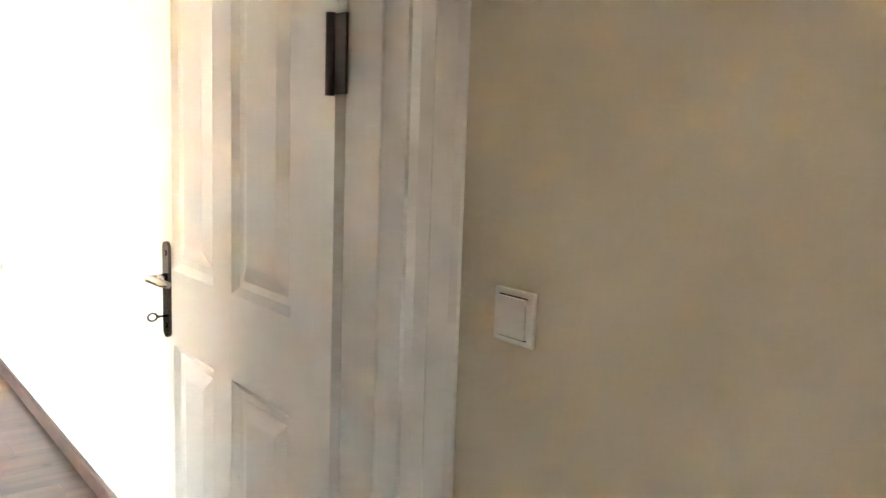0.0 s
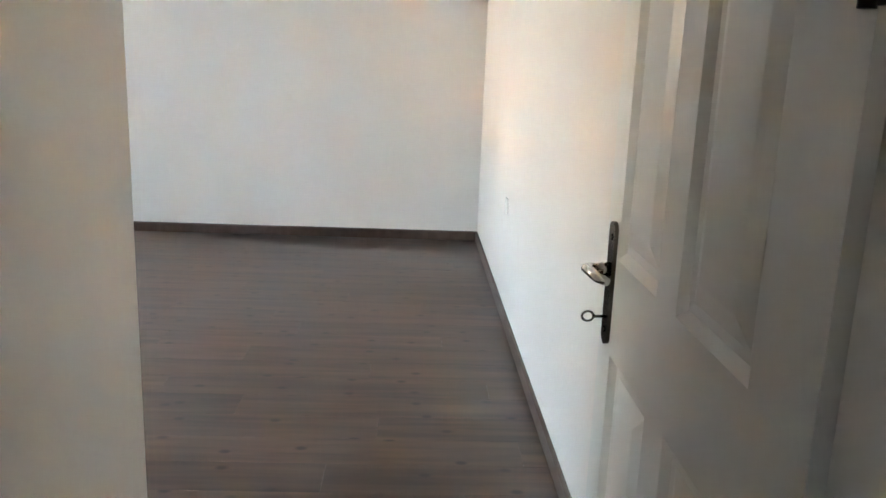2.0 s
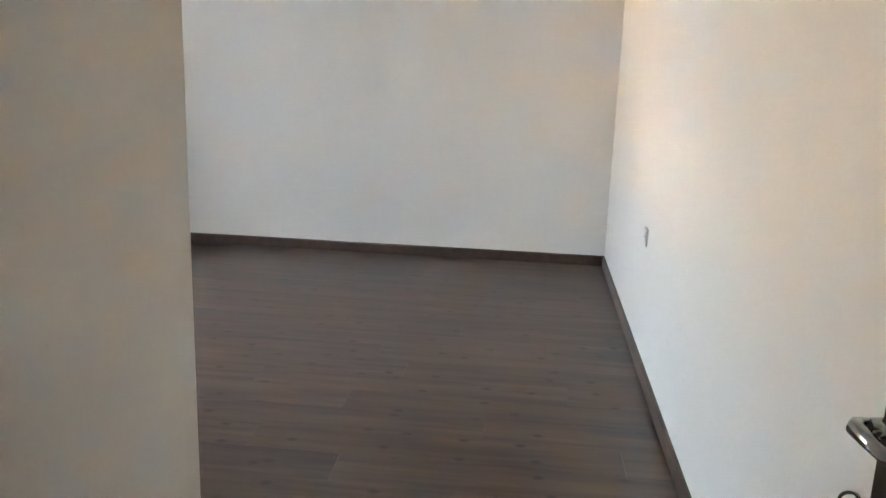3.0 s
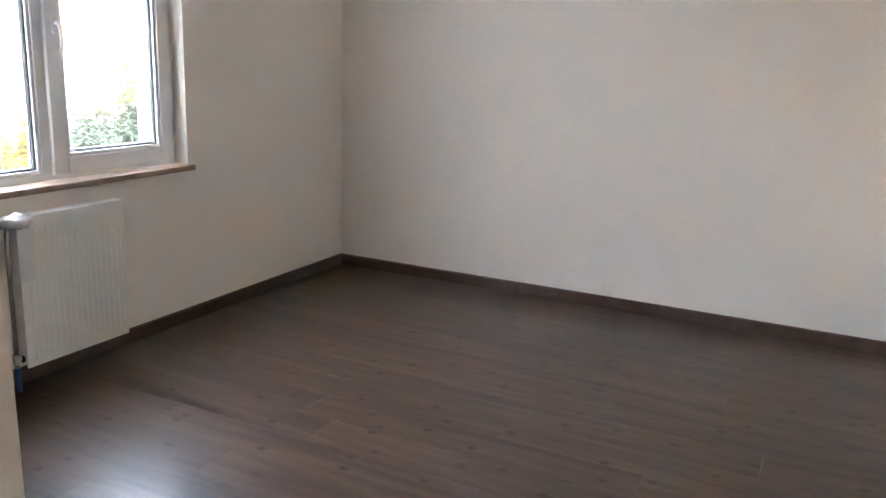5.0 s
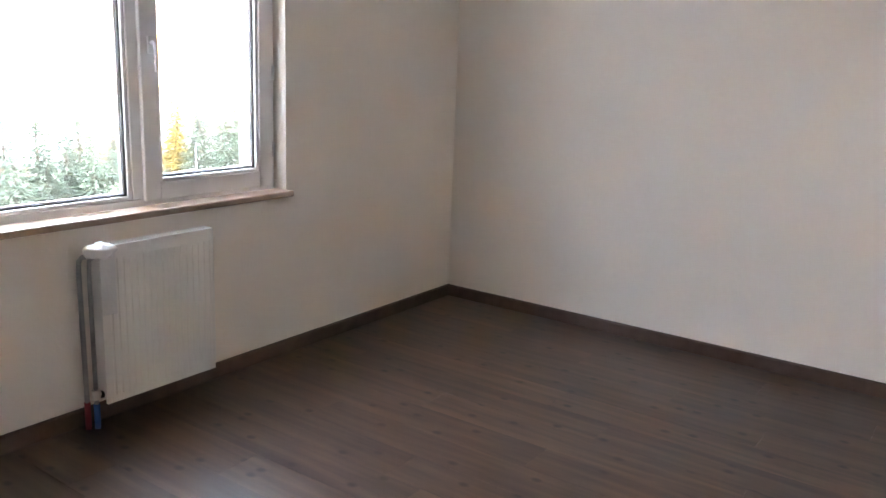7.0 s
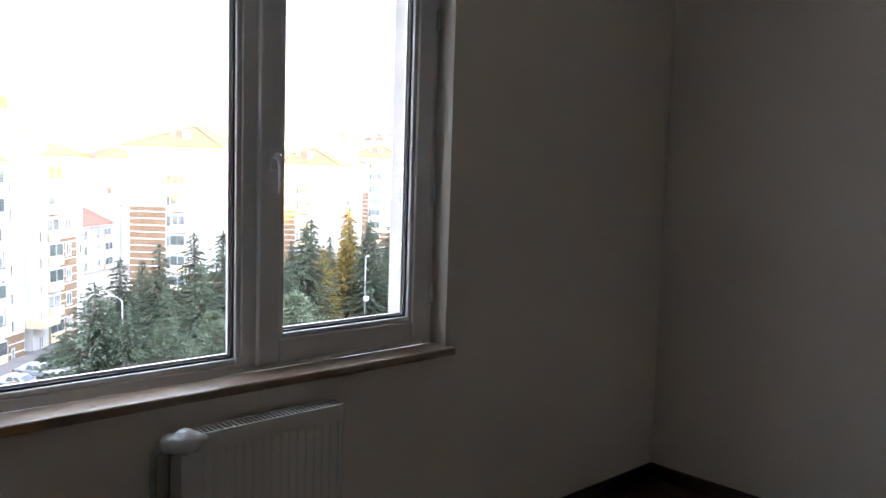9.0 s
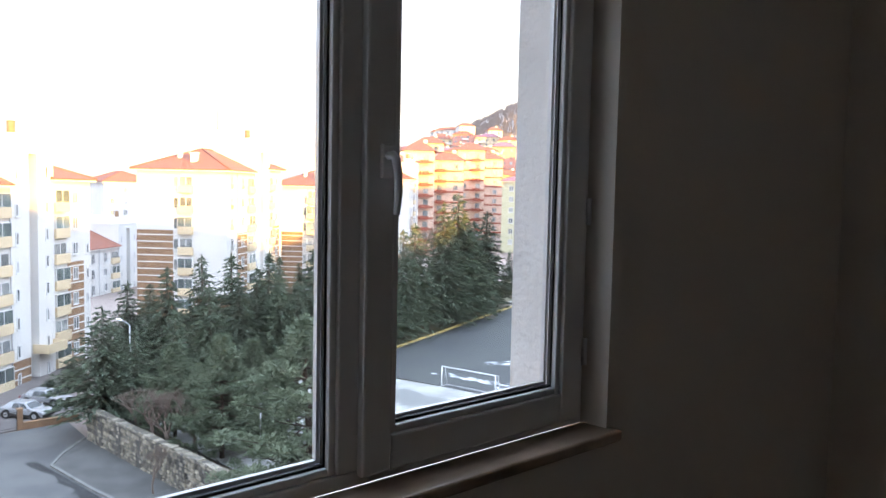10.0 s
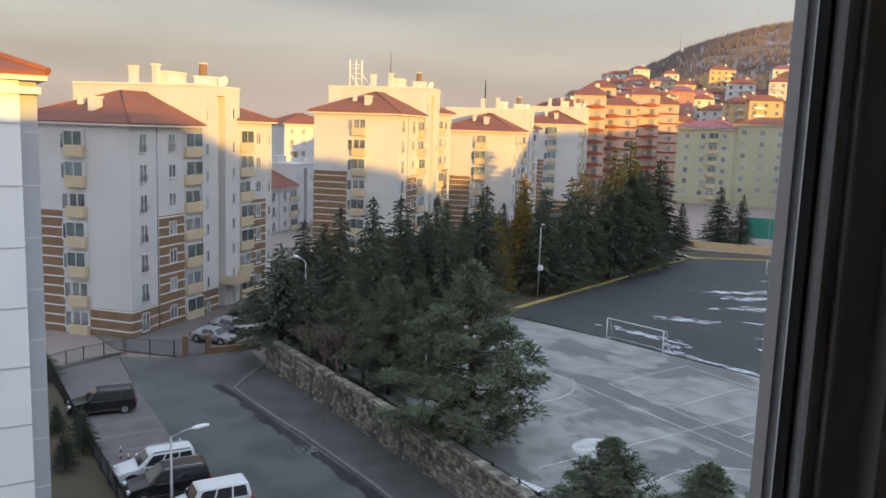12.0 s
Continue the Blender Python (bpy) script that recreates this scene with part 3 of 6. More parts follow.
    put("valve_nut", tube(bmesh.new(), [(0.077, y0 - 0.014, 0.140), (0.077, y0 + 0.008, 0.140)], 0.016, 6), M["dark"])
    put("red_sleeve", tube(bmesh.new(), [(0.055, y0 - 0.06, -0.004), (0.055, y0 - 0.06, 0.115)], 0.0125, 12), M["red_sleeve"], "red corrugated pipe sleeve")
    put("blue_sleeve", tube(bmesh.new(), [(0.075, y0 - 0.032, -0.004), (0.075, y0 - 0.032, 0.105)], 0.0125, 12), M["blue_sleeve"], "blue corrugated pipe sleeve")


radiator()


# ---- door ----
def door():
    """The leaf stands open at a right angle, along the east wall."""
    xf, y0, y1, z0, z1, t = 3.685, -5.615, -4.825, 0.012, 2.05, 0.04     # xf: the face towards the passage
    o = Vector((xf + t / 2, y0, 0))
    d = holder("door_1", o, "open white panelled interior door with dark handle", "door", kind="structure")

    def put(name, bm, mat, parent=d, label=""):
        bmesh.ops.translate(bm, verts=bm.verts[:], vec=-o)
        return part(name, bm, mat, parent, label)

    cols = ((y0 + 0.14, y0 + 0.385), (y1 - 0.315, y1 - 0.085))
    rows = ((0.17, 0.885), (1.06, 1.94))
    bm = bmesh.new()
    # stiles, rails and muntin round the panels
    ys = [y0, cols[0][0], cols[0][1], cols[1][0], cols[1][1], y1]
    zs = [z0, rows[0][0], rows[0][1], rows[1][0], rows[1][1], z1]
    xb = xf + t
    for k in (0, 2, 4):
        box(bm, xf, xb, ys[k], ys[k + 1], z0, z1)
    for c0, c1 in cols:
        for k in (0, 2, 4):
            box(bm, xf, xb, c0, c1, zs[k], zs[k + 1])
    put("leaf", bm, M["door"])
    for c0, c1 in cols:
        for r0, r1 in rows:
            bm = bmesh.new()
            rings = []
            for inset, depth in ((0, 0.0), (0.006, 0.004), (0.016, 0.011), (0.030, 0.012), (0.062, 0.003), (0.066, 0.0025)):
                rings.append([bm.verts.new((xf + depth, a, b)) for a, b in ((c0 + inset, r0 + inset), (c1 - inset, r0 + inset), (c1 - inset, r1 - inset), (c0 + inset, r1 - inset))])
            for a, b in zip(rings, rings[1:]):
                for k in range(4):
                    bm.faces.new((a[k], a[(k + 1) % 4], b[(k + 1) % 4], b[k]))
            bm.faces.new(rings[-1])
            back = [bm.verts.new((xb - 0.002, a, b)) for a, b in ((c0, r0), (c1, r0), (c1, r1), (c0, r1))]
            bm.faces.new(back[::-1])
            for k in range(4):
                bm.faces.new((rings[0][(k + 1) % 4], rings[0][k], back[k], back[(k + 1) % 4]))
            bmesh.ops.recalc_face_normals(bm, faces=bm.faces[:])
            put("panel", bm, M["door"])
    py = y1 - 0.056
    for sgn, face in ((-1, xf), (1, xb)):
        bm = bmesh.new()
        out = []
        for k in range(9):
            a = math.pi * k / 8
            out.append((py + 0.019 * math.cos(a), 1.108 + 0.014 * math.sin(a)))
        for k in range(9):
            a = math.pi + math.pi * k / 8
            out.append((py + 0.019 * math.cos(a), 0.912 + 0.014 * math.sin(a)))
        lo, hi = sorted((face, face + sgn * 0.007))
        prism(bm, out, "x", lo, hi)
        for z in (1.095, 0.925):
            tube(bm, [(face + sgn * 0.006, py, z), (face + sgn * 0.009, py, z)], 0.006, 10)
        plate = put("handle_plate", bm, M["bronze"], label="long dark polished metal handle plate")
        bm = tube(bmesh.new(), [(face + sgn * 0.006, py, 1.036), (face + sgn * 0.03, py, 1.036)], [0.013, 0.010], 12)
        tube(bm, [(face + sgn * 0.030, py, 1.036), (face + sgn * 0.044, py - 0.004, 1.038), (face + sgn * 0.051, py - 0.018, 1.041), (face + sgn * 0.051, py - 0.05, 1.043), (face + sgn * 0.044, py - 0.078, 1.040), (face + sgn * 0.030, py - 0.092, 1.036)], [0.010, 0.010, 0.0095, 0.009, 0.009, 0.007], 12)
        put("lever", bm, M["brass"], label="shiny curved metal lever")
    bm = tube(bmesh.new(), [(xf - 0.004, py, 0.948), (xf - 0.028, py, 0.948)], 0.0028, 8)
    ring = [(xf - 0.038 + 0.0105 * math.cos(a), py, 0.948 + 0.009 * math.sin(a)) for a in (2 * math.pi * k / 14 for k in range(15))]
    tube(bm, ring, 0.0022, 6)
    put("key", bm, M["bronze"], label="small metal key in the lock")
    put("lock_face", boxes((xf + 0.010, xf + 0.030, y1 - 0.001, y1 + 0.0015, 0.90, 1.12)), M["brass"])
    for z in (0.25, 1.50, 1.847):
        bm = boxes((xf - 0.004, xf + 0.001, y0 - 0.034, y0 + 0.0, z - 0.06, z + 0.06))
        tube(bm, [(xf - 0.008, y0 + 0.003, z - 0.062), (xf - 0.008, y0 + 0.003, z + 0.062)], 0.0075, 10)
        put("hinge", bm, M["hinge"], label="dark steel butt hinge")
    return d


door()
# the door's lining, stops and casing
jx = 3.700
structure("door_lining", bevelled(boxes((jx, ROOM_X - 0.001, HALL_Y, DOOR_Y, 0, 2.14), (PASS_X + 0.001, PASS_X + 0.15, HALL_Y, DOOR_Y, 0, 2.14), (PASS_X + 0.15, jx, HALL_Y, DOOR_Y, 2.075, 2.14)), 0.002, 1), M["door"], "white lacquered door lining", "door frame")


def casing(name, x0, x1, z0, z1, upright=True):
    t = 0.018
    bm = bmesh.new()
    y = HALL_Y
    if upright:
        prof = [(x0, y), (x0, y - t * 0.55), (x0 + (x1 - x0) * 0.12, y - t * 0.9), (x0 + (x1 - x0) * 0.35, y - t), (x0 + (x1 - x0) * 0.42, y - t * 0.7), (x0 + (x1 - x0) * 0.80, y - t * 0.75), (x0 + (x1 - x0) * 0.93, y - t), (x1, y - t), (x1, y)]
        prism(bm, prof, "z", z0, z1)
    else:
        box(bm, x0, x1, y - t * 0.8, y, z0, z1)
    return structure(name, bm, M["door"], "white moulded door casing", "trim")


casing("trim_east", 3.745, ROOM_X - 0.002, 0, 2.08)
casing("trim_west", PASS_X + 0.1, PASS_X + 0.0, 0, 2.08)
casing("trim_head", PASS_X + 0.001, ROOM_X - 0.002, 2.082, 2.16, False)


# ---- switch and socket ----
def wall_plate(name, place, label, category, rocker):
    """A plate on the east wall: local -x is out of the wall."""
    h = holder(name, place, label, category)
    part("plate", bevelled(boxes((-0.009, 0, -0.041, 0.041, -0.041, 0.041)), 0.003), M["switch"], h)
    if rocker:
        part("rocker", bevelled(boxes((-0.015, -0.008, -0.028, 0.028, -0.030, 0.030)), 0.002), M["switch"], h)
        # raised near-black strips put the gap's shade into the colour
        part("shadow_gap", boxes((-0.0095, -0.008, -0.030, 0.030, 0.030, 0.032)), M["dark"], h)
        part("shadow_gap", boxes((-0.0095, -0.008, -0.030, 0.030, -0.032, -0.030)), M["dark"], h)
    else:
        bm = bmesh.new()
        tube(bm, [(-0.012, 0, 0), (-0.008, 0, 0)], 0.022, 20)
        part("socket_well", bm, M["switch"], h)
        for s in (-0.0095, 0.0095):
            # dark studs stand for the shade within the two holes
            part("socket_hole", tube(bmesh.new(), [(-0.0125, s, 0), (-0.0115, s, 0)], 0.003, 8), M["dark"], h)
    return h


wall_plate("light_switch", (ROOM_X, -5.868, 1.123), "white plastic rocker light switch on the hall wall", "switch", True)
wall_plate("wall_socket", (ROOM_X, -1.895, 0.62), "white plastic wall socket above the skirting", "socket", False)

# ---- floor boards ----
rng = random.Random(5)
BOARD_W, BOARD_L = 0.193, 1.38


def board_mesh(length, width):
    bm = bmesh.new()
    e = 0.0002
    b = [bm.verts.new(p) for p in ((0, 0, -0.009), (length, 0, -0.009), (length, width, -0.009), (0, width, -0.009))]
    m = [bm.verts.new(p) for p in ((0, 0, -e), (length, 0, -e), (length, width, -e), (0, width, -e))]
    u = [bm.verts.new(p) for p in ((e, e, 0), (length - e, e, 0), (length - e, width - e, 0), (e, width - e, 0))]
    for p, q in ((b, m), (m, u)):
        for k in range(4):
            bm.faces.new((p[k], p[(k + 1) % 4], q[(k + 1) % 4], q[k]))
    bm.faces.new(u)
    return mesh_of("board", bm, M["laminate"])


board_cache = {}
y = 0.0
row = 0
while y > -8.3:
    y -= BOARD_W
    left = 0.0 if y > ROOM_Y - 0.05 else (PASS_X if y > HALL_Y - 0.1 else 2.17)
    x = left
    first = BOARD_L * ((row * 0.37 + 0.2 * rng.random()) % 1.0)
    while x < ROOM_X - 0.002:
        length = first if x == left and first > 0.15 else BOARD_L
        length = round(min(length, ROOM_X - x), 3)
        key = (length,)
        if key not in board_cache:
            board_cache[key] = board_mesh(length - 0.0004, BOARD_W - 0.0004)
        ob = new("board", board_cache[key])
        ob.location = (x, y, 0)
        ob.parent = floor
        x += length
    row += 1

# ---- outdoors: ground ----
ROAD_Z, COURT_Z = -19.2, -18.0


# unseen eastern ground, shaped to cast the shadow edges on the blocks: (y, height)
SHADOW_RIDGE = [(-4000, 28), (0, 28), (3, 33.8), (17, 33.5), (21, 32.2), (28, 29.4), (36, 29), (43, 30.5), (49, 28.3), (51, 27.3), (58, 26.3), (67, 24.5), (79, 24.5), (84, 28.5), (91, 31.5), (98, 38), (121, 38), (170, 41.5), (260, 41), (400, 20), (4000, 20)]


def hill_height(x, y):
    """The land rises to a wooded hill towards the north-west, and to an unseen, added shadow-casting ridge in the east.
    """
    r = math.hypot(x, y)
    a = math.degrees(math.atan2(y, -x))
    h = ROAD_Z - 0.1
    if r > 120:
        h += 11 * min(1, (r - 120) / 250) * max(0, min(1, (a - 20) / 25)) if x < 0 else 0
    if r > 260 and x < 40:
        up = min(1, (r - 260) / 560)
        up = up * up * (3 - 2 * up)
        side = 1 / (1 + math.exp(-(a - 43.1) / 3.7)) * (1 if a < 90 else max(0, 1 - (a - 90) / 40))
        h += 118 * up * side + 6 * noise.noise(Vector((x, y, 0)) * 0.012) * up
    if r > 700 and a < 45 and x < 0:
        h += 22 * min(1, (r - 700) / 600)
    if x > 25:
        for (y0, h0), (y1, h1) in zip(SHADOW_RIDGE, SHADOW_RIDGE[1:]):
            if y0 <= y < y1:
                h += (h0 + (h1 - h0) * (y - y0) / (y1 - y0)) * min(1, (x - 25) / 35)
    return h


def ground_sheet():
    radii = [0, 12, 25, 40, 60, 80, 100, 120, 140, 165, 190, 220, 260, 300, 340, 380, 420, 460, 500, 540, 580, 620, 660, 700, 750, 800, 860, 920, 1000, 1100, 1300, 1700, 2400, 4000]
    n = 180
    verts, faces = [(0, 0, hill_height(0, 0))], []
    for r in radii[1:]:
        for k in range(n):
            a = 2 * math.pi * k / n
            verts.append((r * math.cos(a), r * math.sin(a), hill_height(r * math.cos(a), r * math.sin(a))))
    for k in range(n):
        faces.append((0, 1 + k, 1 + (k + 1) % n))
    for i in range(len(radii) - 2):
        for k in range(n):
            a, b = 1 + i * n + k, 1 + i * n + (k + 1) % n
            faces.append((a, a + n, b + n, b))
    me = bpy.data.meshes.new("ground")
    me.from_pydata(verts, [], faces)
    me.materials.append(M["hill"])
    for p in me.polygons:
        p.use_smooth = True
    return tagged(new("ground", me), "brown wooded hillside and town ground", "ground", kind="structure")


ground_sheet()


def slab(name, outline, z, thick, mat, label, category):
    return structure(name, prism(bmesh.new(), outline, "z", z - thick, z), mat, label, category)


slab("terrace_ground", [(-66, 19.9), (-72, 25), (-100, 34), (-150, 120), (-120, 190), (60, 190), (60, 21.4), (-38, 21.4)], COURT_Z - 0.06, 1.6, M["soil"], "dry grass and soil round the sports ground", "ground")
slab("road", [(-73.5, 9), (-71, 13.4), (-71.2, 20.0), (-65.6, 19.6), (-62.5, 16.6), (-60.4, 15.3), (-54, 15.9), (-49, 16.6), (-40, 17.4), (20, 18.5), (20, 8.6), (-63.5, 8.6)], ROAD_Z, 0.3, M["asphalt"], "worn grey asphalt road", "road")
slab("parking", [(-74, 8.9), (-71, 3.4), (-38, 4.6), (20, 4.6), (20, 8.59), (-63.5, 8.59)], ROAD_Z + 0.005, 0.3, M["paver"], "paved parking bays beside the road", "parking")
slab("pavement", [(-65.4, 19.5), (-62.3, 16.7), (-60.3, 15.45), (-54, 16.05), (-49, 16.75), (-40, 17.55), (20, 18.65), (20, 21.0), (-38, 20.95)], ROAD_Z + 0.13, 0.3, M["pavement"], "grey pavement along the stone wall", "pavement")
slab("lawn", [(-71, 3.1), (-38, 4.3), (18, 4.3), (18, -30), (-75, -30)], ROAD_Z + 0.02, 0.3, M["soil"], "dark lawn beside the parking", "ground")
slab("building_forecourt", [(-108, 30), (-72, 21.5), (-71.4, 13.6), (-76, 9.2), (-108, 4)], ROAD_Z + 0.02, 0.3, M["paver"], "paved yard in front of the apartment block", "pavement")
slab("sports_pitch", [(-70.4, 47.9), (-79.2, 69.5), (-92.3, 100.8), (-86, 111.5), (-40, 122), (-8, 61.5), (-42, 54.2), (-57, 51.2)], COURT_Z + 0.0, 0.3, M["pitch"], "dark asphalt sports pitch with patches of snow", "court")
slab("concrete_court", [(-69.9, 47.2), (-57, 50.9), (-42, 53.9), (-8, 61.2), (10, 26), (-30, 23.6), (-62, 23.4)], COURT_Z + 0.015, 0.3, M["concrete"], "stained pale concrete court with painted lines", "court")


def strip(name, points, width, z, thick, mat, label, category, group="", kind="structure"):
    """A flat band that follows a line of (x, y)."""
    bm = bmesh.new()
    pts = [Vector((p[0], p[1], 0)) for p in points]
    rows = []
    for i, p in enumerate(pts):
        d = (pts[min(i + 1, len(pts) - 1)] - pts[max(i - 1, 0)]).normalized()
        s = Vector((-d.y, d.x, 0)) * width / 2
        rows.append([bm.verts.new((q.x, q.y, zz)) for q, zz in ((p + s, z), (p - s, z), (p - s, z - thick), (p + s, z - thick))])
    for a, b in zip(rows, rows[1:]):
        for k in range(4):
            bm.faces.new((a[k], a[(k + 1) % 4], b[(k + 1) % 4], b[k]))
    bm.faces.new(rows[0][::-1])
    bm.faces.new(rows[-1])
    bmesh.ops.recalc_face_normals(bm, faces=bm.faces[:])
    return thing(name, bm, mat, label, category, group, kind)


strip("yellow_kerb", [(-70.4, 47.6), (-79.2, 69.5), (-92.3, 100.8), (-86, 111.3), (-60, 118)], 0.5, COURT_Z + 0.16, 0.3, M["yellow_kerb"], "yellow painted kerb round the pitch", "kerb")
strip("pavement_kerb", [(-65.6, 19.4), (-62.4, 16.6), (-60.4, 15.3), (-54, 15.9), (-49, 16.6), (-40, 17.4), (20, 18.5)], 0.22, ROAD_Z + 0.15, 0.3, M["kerb"], "pale stone kerb along the pavement", "kerb")
strip("parking_kerb", [(-63.2, 8.6), (-56, 8.6), (-40, 8.7), (0, 8.9)], 0.14, ROAD_Z + 0.012, 0.1, M["kerb"], "flush pale stone edging of the parking bays", "kerb")
strip("parking_edge", [(-74.3, 9.2), (-73, 6), (-71.2, 3.3), (-60, 3.6), (-38, 4.5), (0, 4.5)], 0.25, ROAD_Z + 0.18, 0.3, M["kerb"], "low pale kerb behind the parking bays", "kerb")
wet_pts = []
for k in range(220):
    x = -62.3 + k * 0.16
    y = 15.12 + (x + 60.4) * 0.105 - 0.12 if x < -40 else 17.2 + (x + 40) * 0.018
    w = 0.45 + 1.1 * noise.noise(Vector((x * 0.35, 3.0, 0))) + 0.45 * noise.noise(Vector((x * 1.3, 7.0, 0))) + 0.15 * noise.noise(Vector((x * 4.0, 1.0, 0)))
    wet_pts.append((x, y, max(0.06, min(1.5, w + 0.25))))
slab("gutter_water", [(x, y) for x, y, w in wet_pts] + [(x, y - w) for x, y, w in reversed(wet_pts)], ROAD_Z + 0.01, 0.05, M["wet"], "dark ragged strip of meltwater in the gutter", "puddle")
for k in range(11):
    x = -70 + k * 2.62
    strip("bay_line", [(x, 4.2), (x - 0.2, 8.4)], 0.09, ROAD_Z + 0.012, 0.03, M["faded_line"], "faded white parking line", "parking line", "parking bay lines")

# court markings
def court_line(points, label="faded white line painted on the court", w=0.09):
    return strip("court_line", points, w, COURT_Z + 0.021, 0.02, M["line"], label, "court line", "court lines")


def arc(cx, cy, r, a0, a1, n=24):
    return [(cx + r * math.cos(radians(a0 + (a1 - a0) * k / n)), cy + r * math.sin(radians(a0 + (a1 - a0) * k / n))) for k in range(n + 1)]


court_line([(-46.1, 41.1), (-47.1, 51.0)])
court_line([(-47.1, 51.0), (-39.4, 51.0), (-28, 51)])
court_line([(-46.1, 41.1), (-39.7, 41.2), (-36.4, 38.8 + 2.3), (-26, 41)])
court_line([(-39.7, 41.2), (-40.7, 50.5)])
court_line([(-35.5, 26.0), (-35.8, 36.6), (-36.2, 51)])
court_line([(-62, 38.5), (-46, 38.8), (-30.6, 39.1), (-20, 39.1)])
court_line([(-33.5, 41.2), (-34.0, 51)])
court_line(arc(-50.5, 34.0, 5.6, -30, 70))
court_line(arc(-25.5, 33.0, 5.8, 100, 230))
for pts in ([(-62, 36), (-45, 37.6), (-12, 37.0)], [(-66, 43.5), (-50, 45.5), (-14, 46.5)], [(-50, 24), (-51.5, 51.5)], [(-41.8, 24), (-43.2, 53.4)], [(-33, 24), (-33.6, 55)]):
    strip("slab_joint", pts, 0.08, COURT_Z + 0.019, 0.02, M["court_joint"], "dirty joint between the concrete slabs", "joint", "court joints")
slab("painted_circle", [(p[0], p[1]) for p in arc(-36.0, 31.3, 1.85, 0, 345, 23)], COURT_Z + 0.022, 0.02, M["line"], "white painted disc on the court", "court line")


def snow_patch(place, sx, sy, seed, turn=0.0, mat="snow", label="thin broken patch of old snow on the asphalt", flakes=26):
    """A melting patch: many low lumps of all sizes, thick in the middle and scattered at the rim."""
    bm = bmesh.new()
    rg = random.Random(seed)
    n = 9
    for lump in range(flakes):
        s = rg.uniform(0.02, 0.06) + 0.13 * rg.random() ** 4
        ox, oy = sx * max(-1.3, min(1.3, rg.gauss(0, 0.5))), sy * max(-1.4, min(1.4, rg.gauss(0, 0.55)))
        c = bm.verts.new((ox, oy, 0.10 * s + 0.02))
        ax, ay = max(0.12, sx * s * rg.uniform(0.8, 1.7)), max(0.06, sy * s * rg.uniform(0.6, 1.5))
        wob = [rg.uniform(0.5, 1.3) for k in range(n)]
        rings = []
        for f, z in ((0.6, 0.07 * s + 0.015), (1.0, 0.0)):
            rings.append([bm.verts.new((ox + ax * f * math.cos(2 * math.pi * k / n) * wob[k], oy + ay * f * math.sin(2 * math.pi * k / n) * wob[k], z)) for k in range(n)])
        for k in range(n):
            bm.faces.new((c, rings[0][k], rings[0][(k + 1) % n]))
            bm.faces.new((rings[0][k], rings[1][k], rings[1][(k + 1) % n], rings[0][(k + 1) % n]))
    ob = thing("snow_patch", bm, M[mat], label, "snow", "patches of snow", "stuff")
    ob.matrix_world = pose(*place, 0, 0, turn)


for k, (x, y, sx, sy, turn) in enumerate((
        (-93.6, 101.5, 2.6, 1.6, 0), (-50.6, 53.4, 1.0, 0.8, 10), (-52.2, 55.0, 1.3, 0.8, 30), (-57.0, 55.6, 4.0, 0.7, 12), (-59.5, 65.0, 3.4, 0.9, 50),
        (-60.8, 76.5, 4.5, 0.9, 60), (-64.5, 81.5, 4.5, 1.4, 55), (-59.0, 88.5, 5.0, 2.4, 50), (-66.0, 90.0, 4.0, 0.8, 60), (-55.2, 70.8, 1.6, 0.5, 40),
        (-43.8, 54.3, 5.5, 0.45, 10), (-50.0, 66.0, 1.5, 0.3, 40), (-68.0, 84.0, 5.0, 0.7, 55), (-71.0, 95.5, 2.5, 0.4, 30), (-47.5, 62.0, 1.2, 0.4, 20))):
    snow_patch((x, y, COURT_Z + 0.005), sx, sy, k + 1, turn, flakes=70 if sx > 3 else 36)
snow_patch((-46.6, 15.6, ROAD_Z + 0.012), 1.3, 0.9, 40, 10, "kerb", "heap of dirty grey snow and rubble at the kerb", 40)


# ---- outdoors: buildings ----
def window_meshes(w, h, key={}):
    k = (round(w, 2), round(h, 2))
    if k not in key:
        t = 0.09
        fr = boxes((-0.05, 0.09, -w / 2, -w / 2 + t, 0, h), (-0.05, 0.09, w / 2 - t, w / 2, 0, h), (-0.05, 0.09, -w / 2 + t, w / 2 - t, 0, t), (-0.05, 0.09, -w / 2 + t, w / 2 - t, h - t, h), (-0.05, 0.14, -w / 2 - 0.06, w / 2 + 0.06, -0.08, 0.0))
        if w > 0.8:
            box(fr, -0.05, 0.085, -0.05, 0.05, t, h - t)
        key[k] = (mesh_of("window", fr, M["far_frame"]), mesh_of("pane", boxes((-0.04, 0.06, -w / 2 + t, w / 2 - t, t, h - t)), M["far_glass"]))
    return key[k]


def guard_mesh(w, key={}):
    k = round(w, 2)
    if k not in key:
        bm = boxes((0.10, 0.13, -w / 2, w / 2, 0.72, 0.78), (0.10, 0.13, -w / 2, w / 2, 0.05, 0.10))
        n = 8
        for i in range(n + 1):
            u = -w / 2 + w * i / n
            box(bm, 0.105, 0.125, u - 0.02, u + 0.02, 0.10, 0.72)
        key[k] = mesh_of("guard", bm, M["steel"])
    return key[k]


def face_pose(face, x1, y0, u, z):
    """'x': a wall that faces +x at x1, u along y; 'y': a wall that faces -y at y0, u along x."""
    return pose(x1, u, z) if face == "x" else pose(u, y0, z, 0, 0, -90)


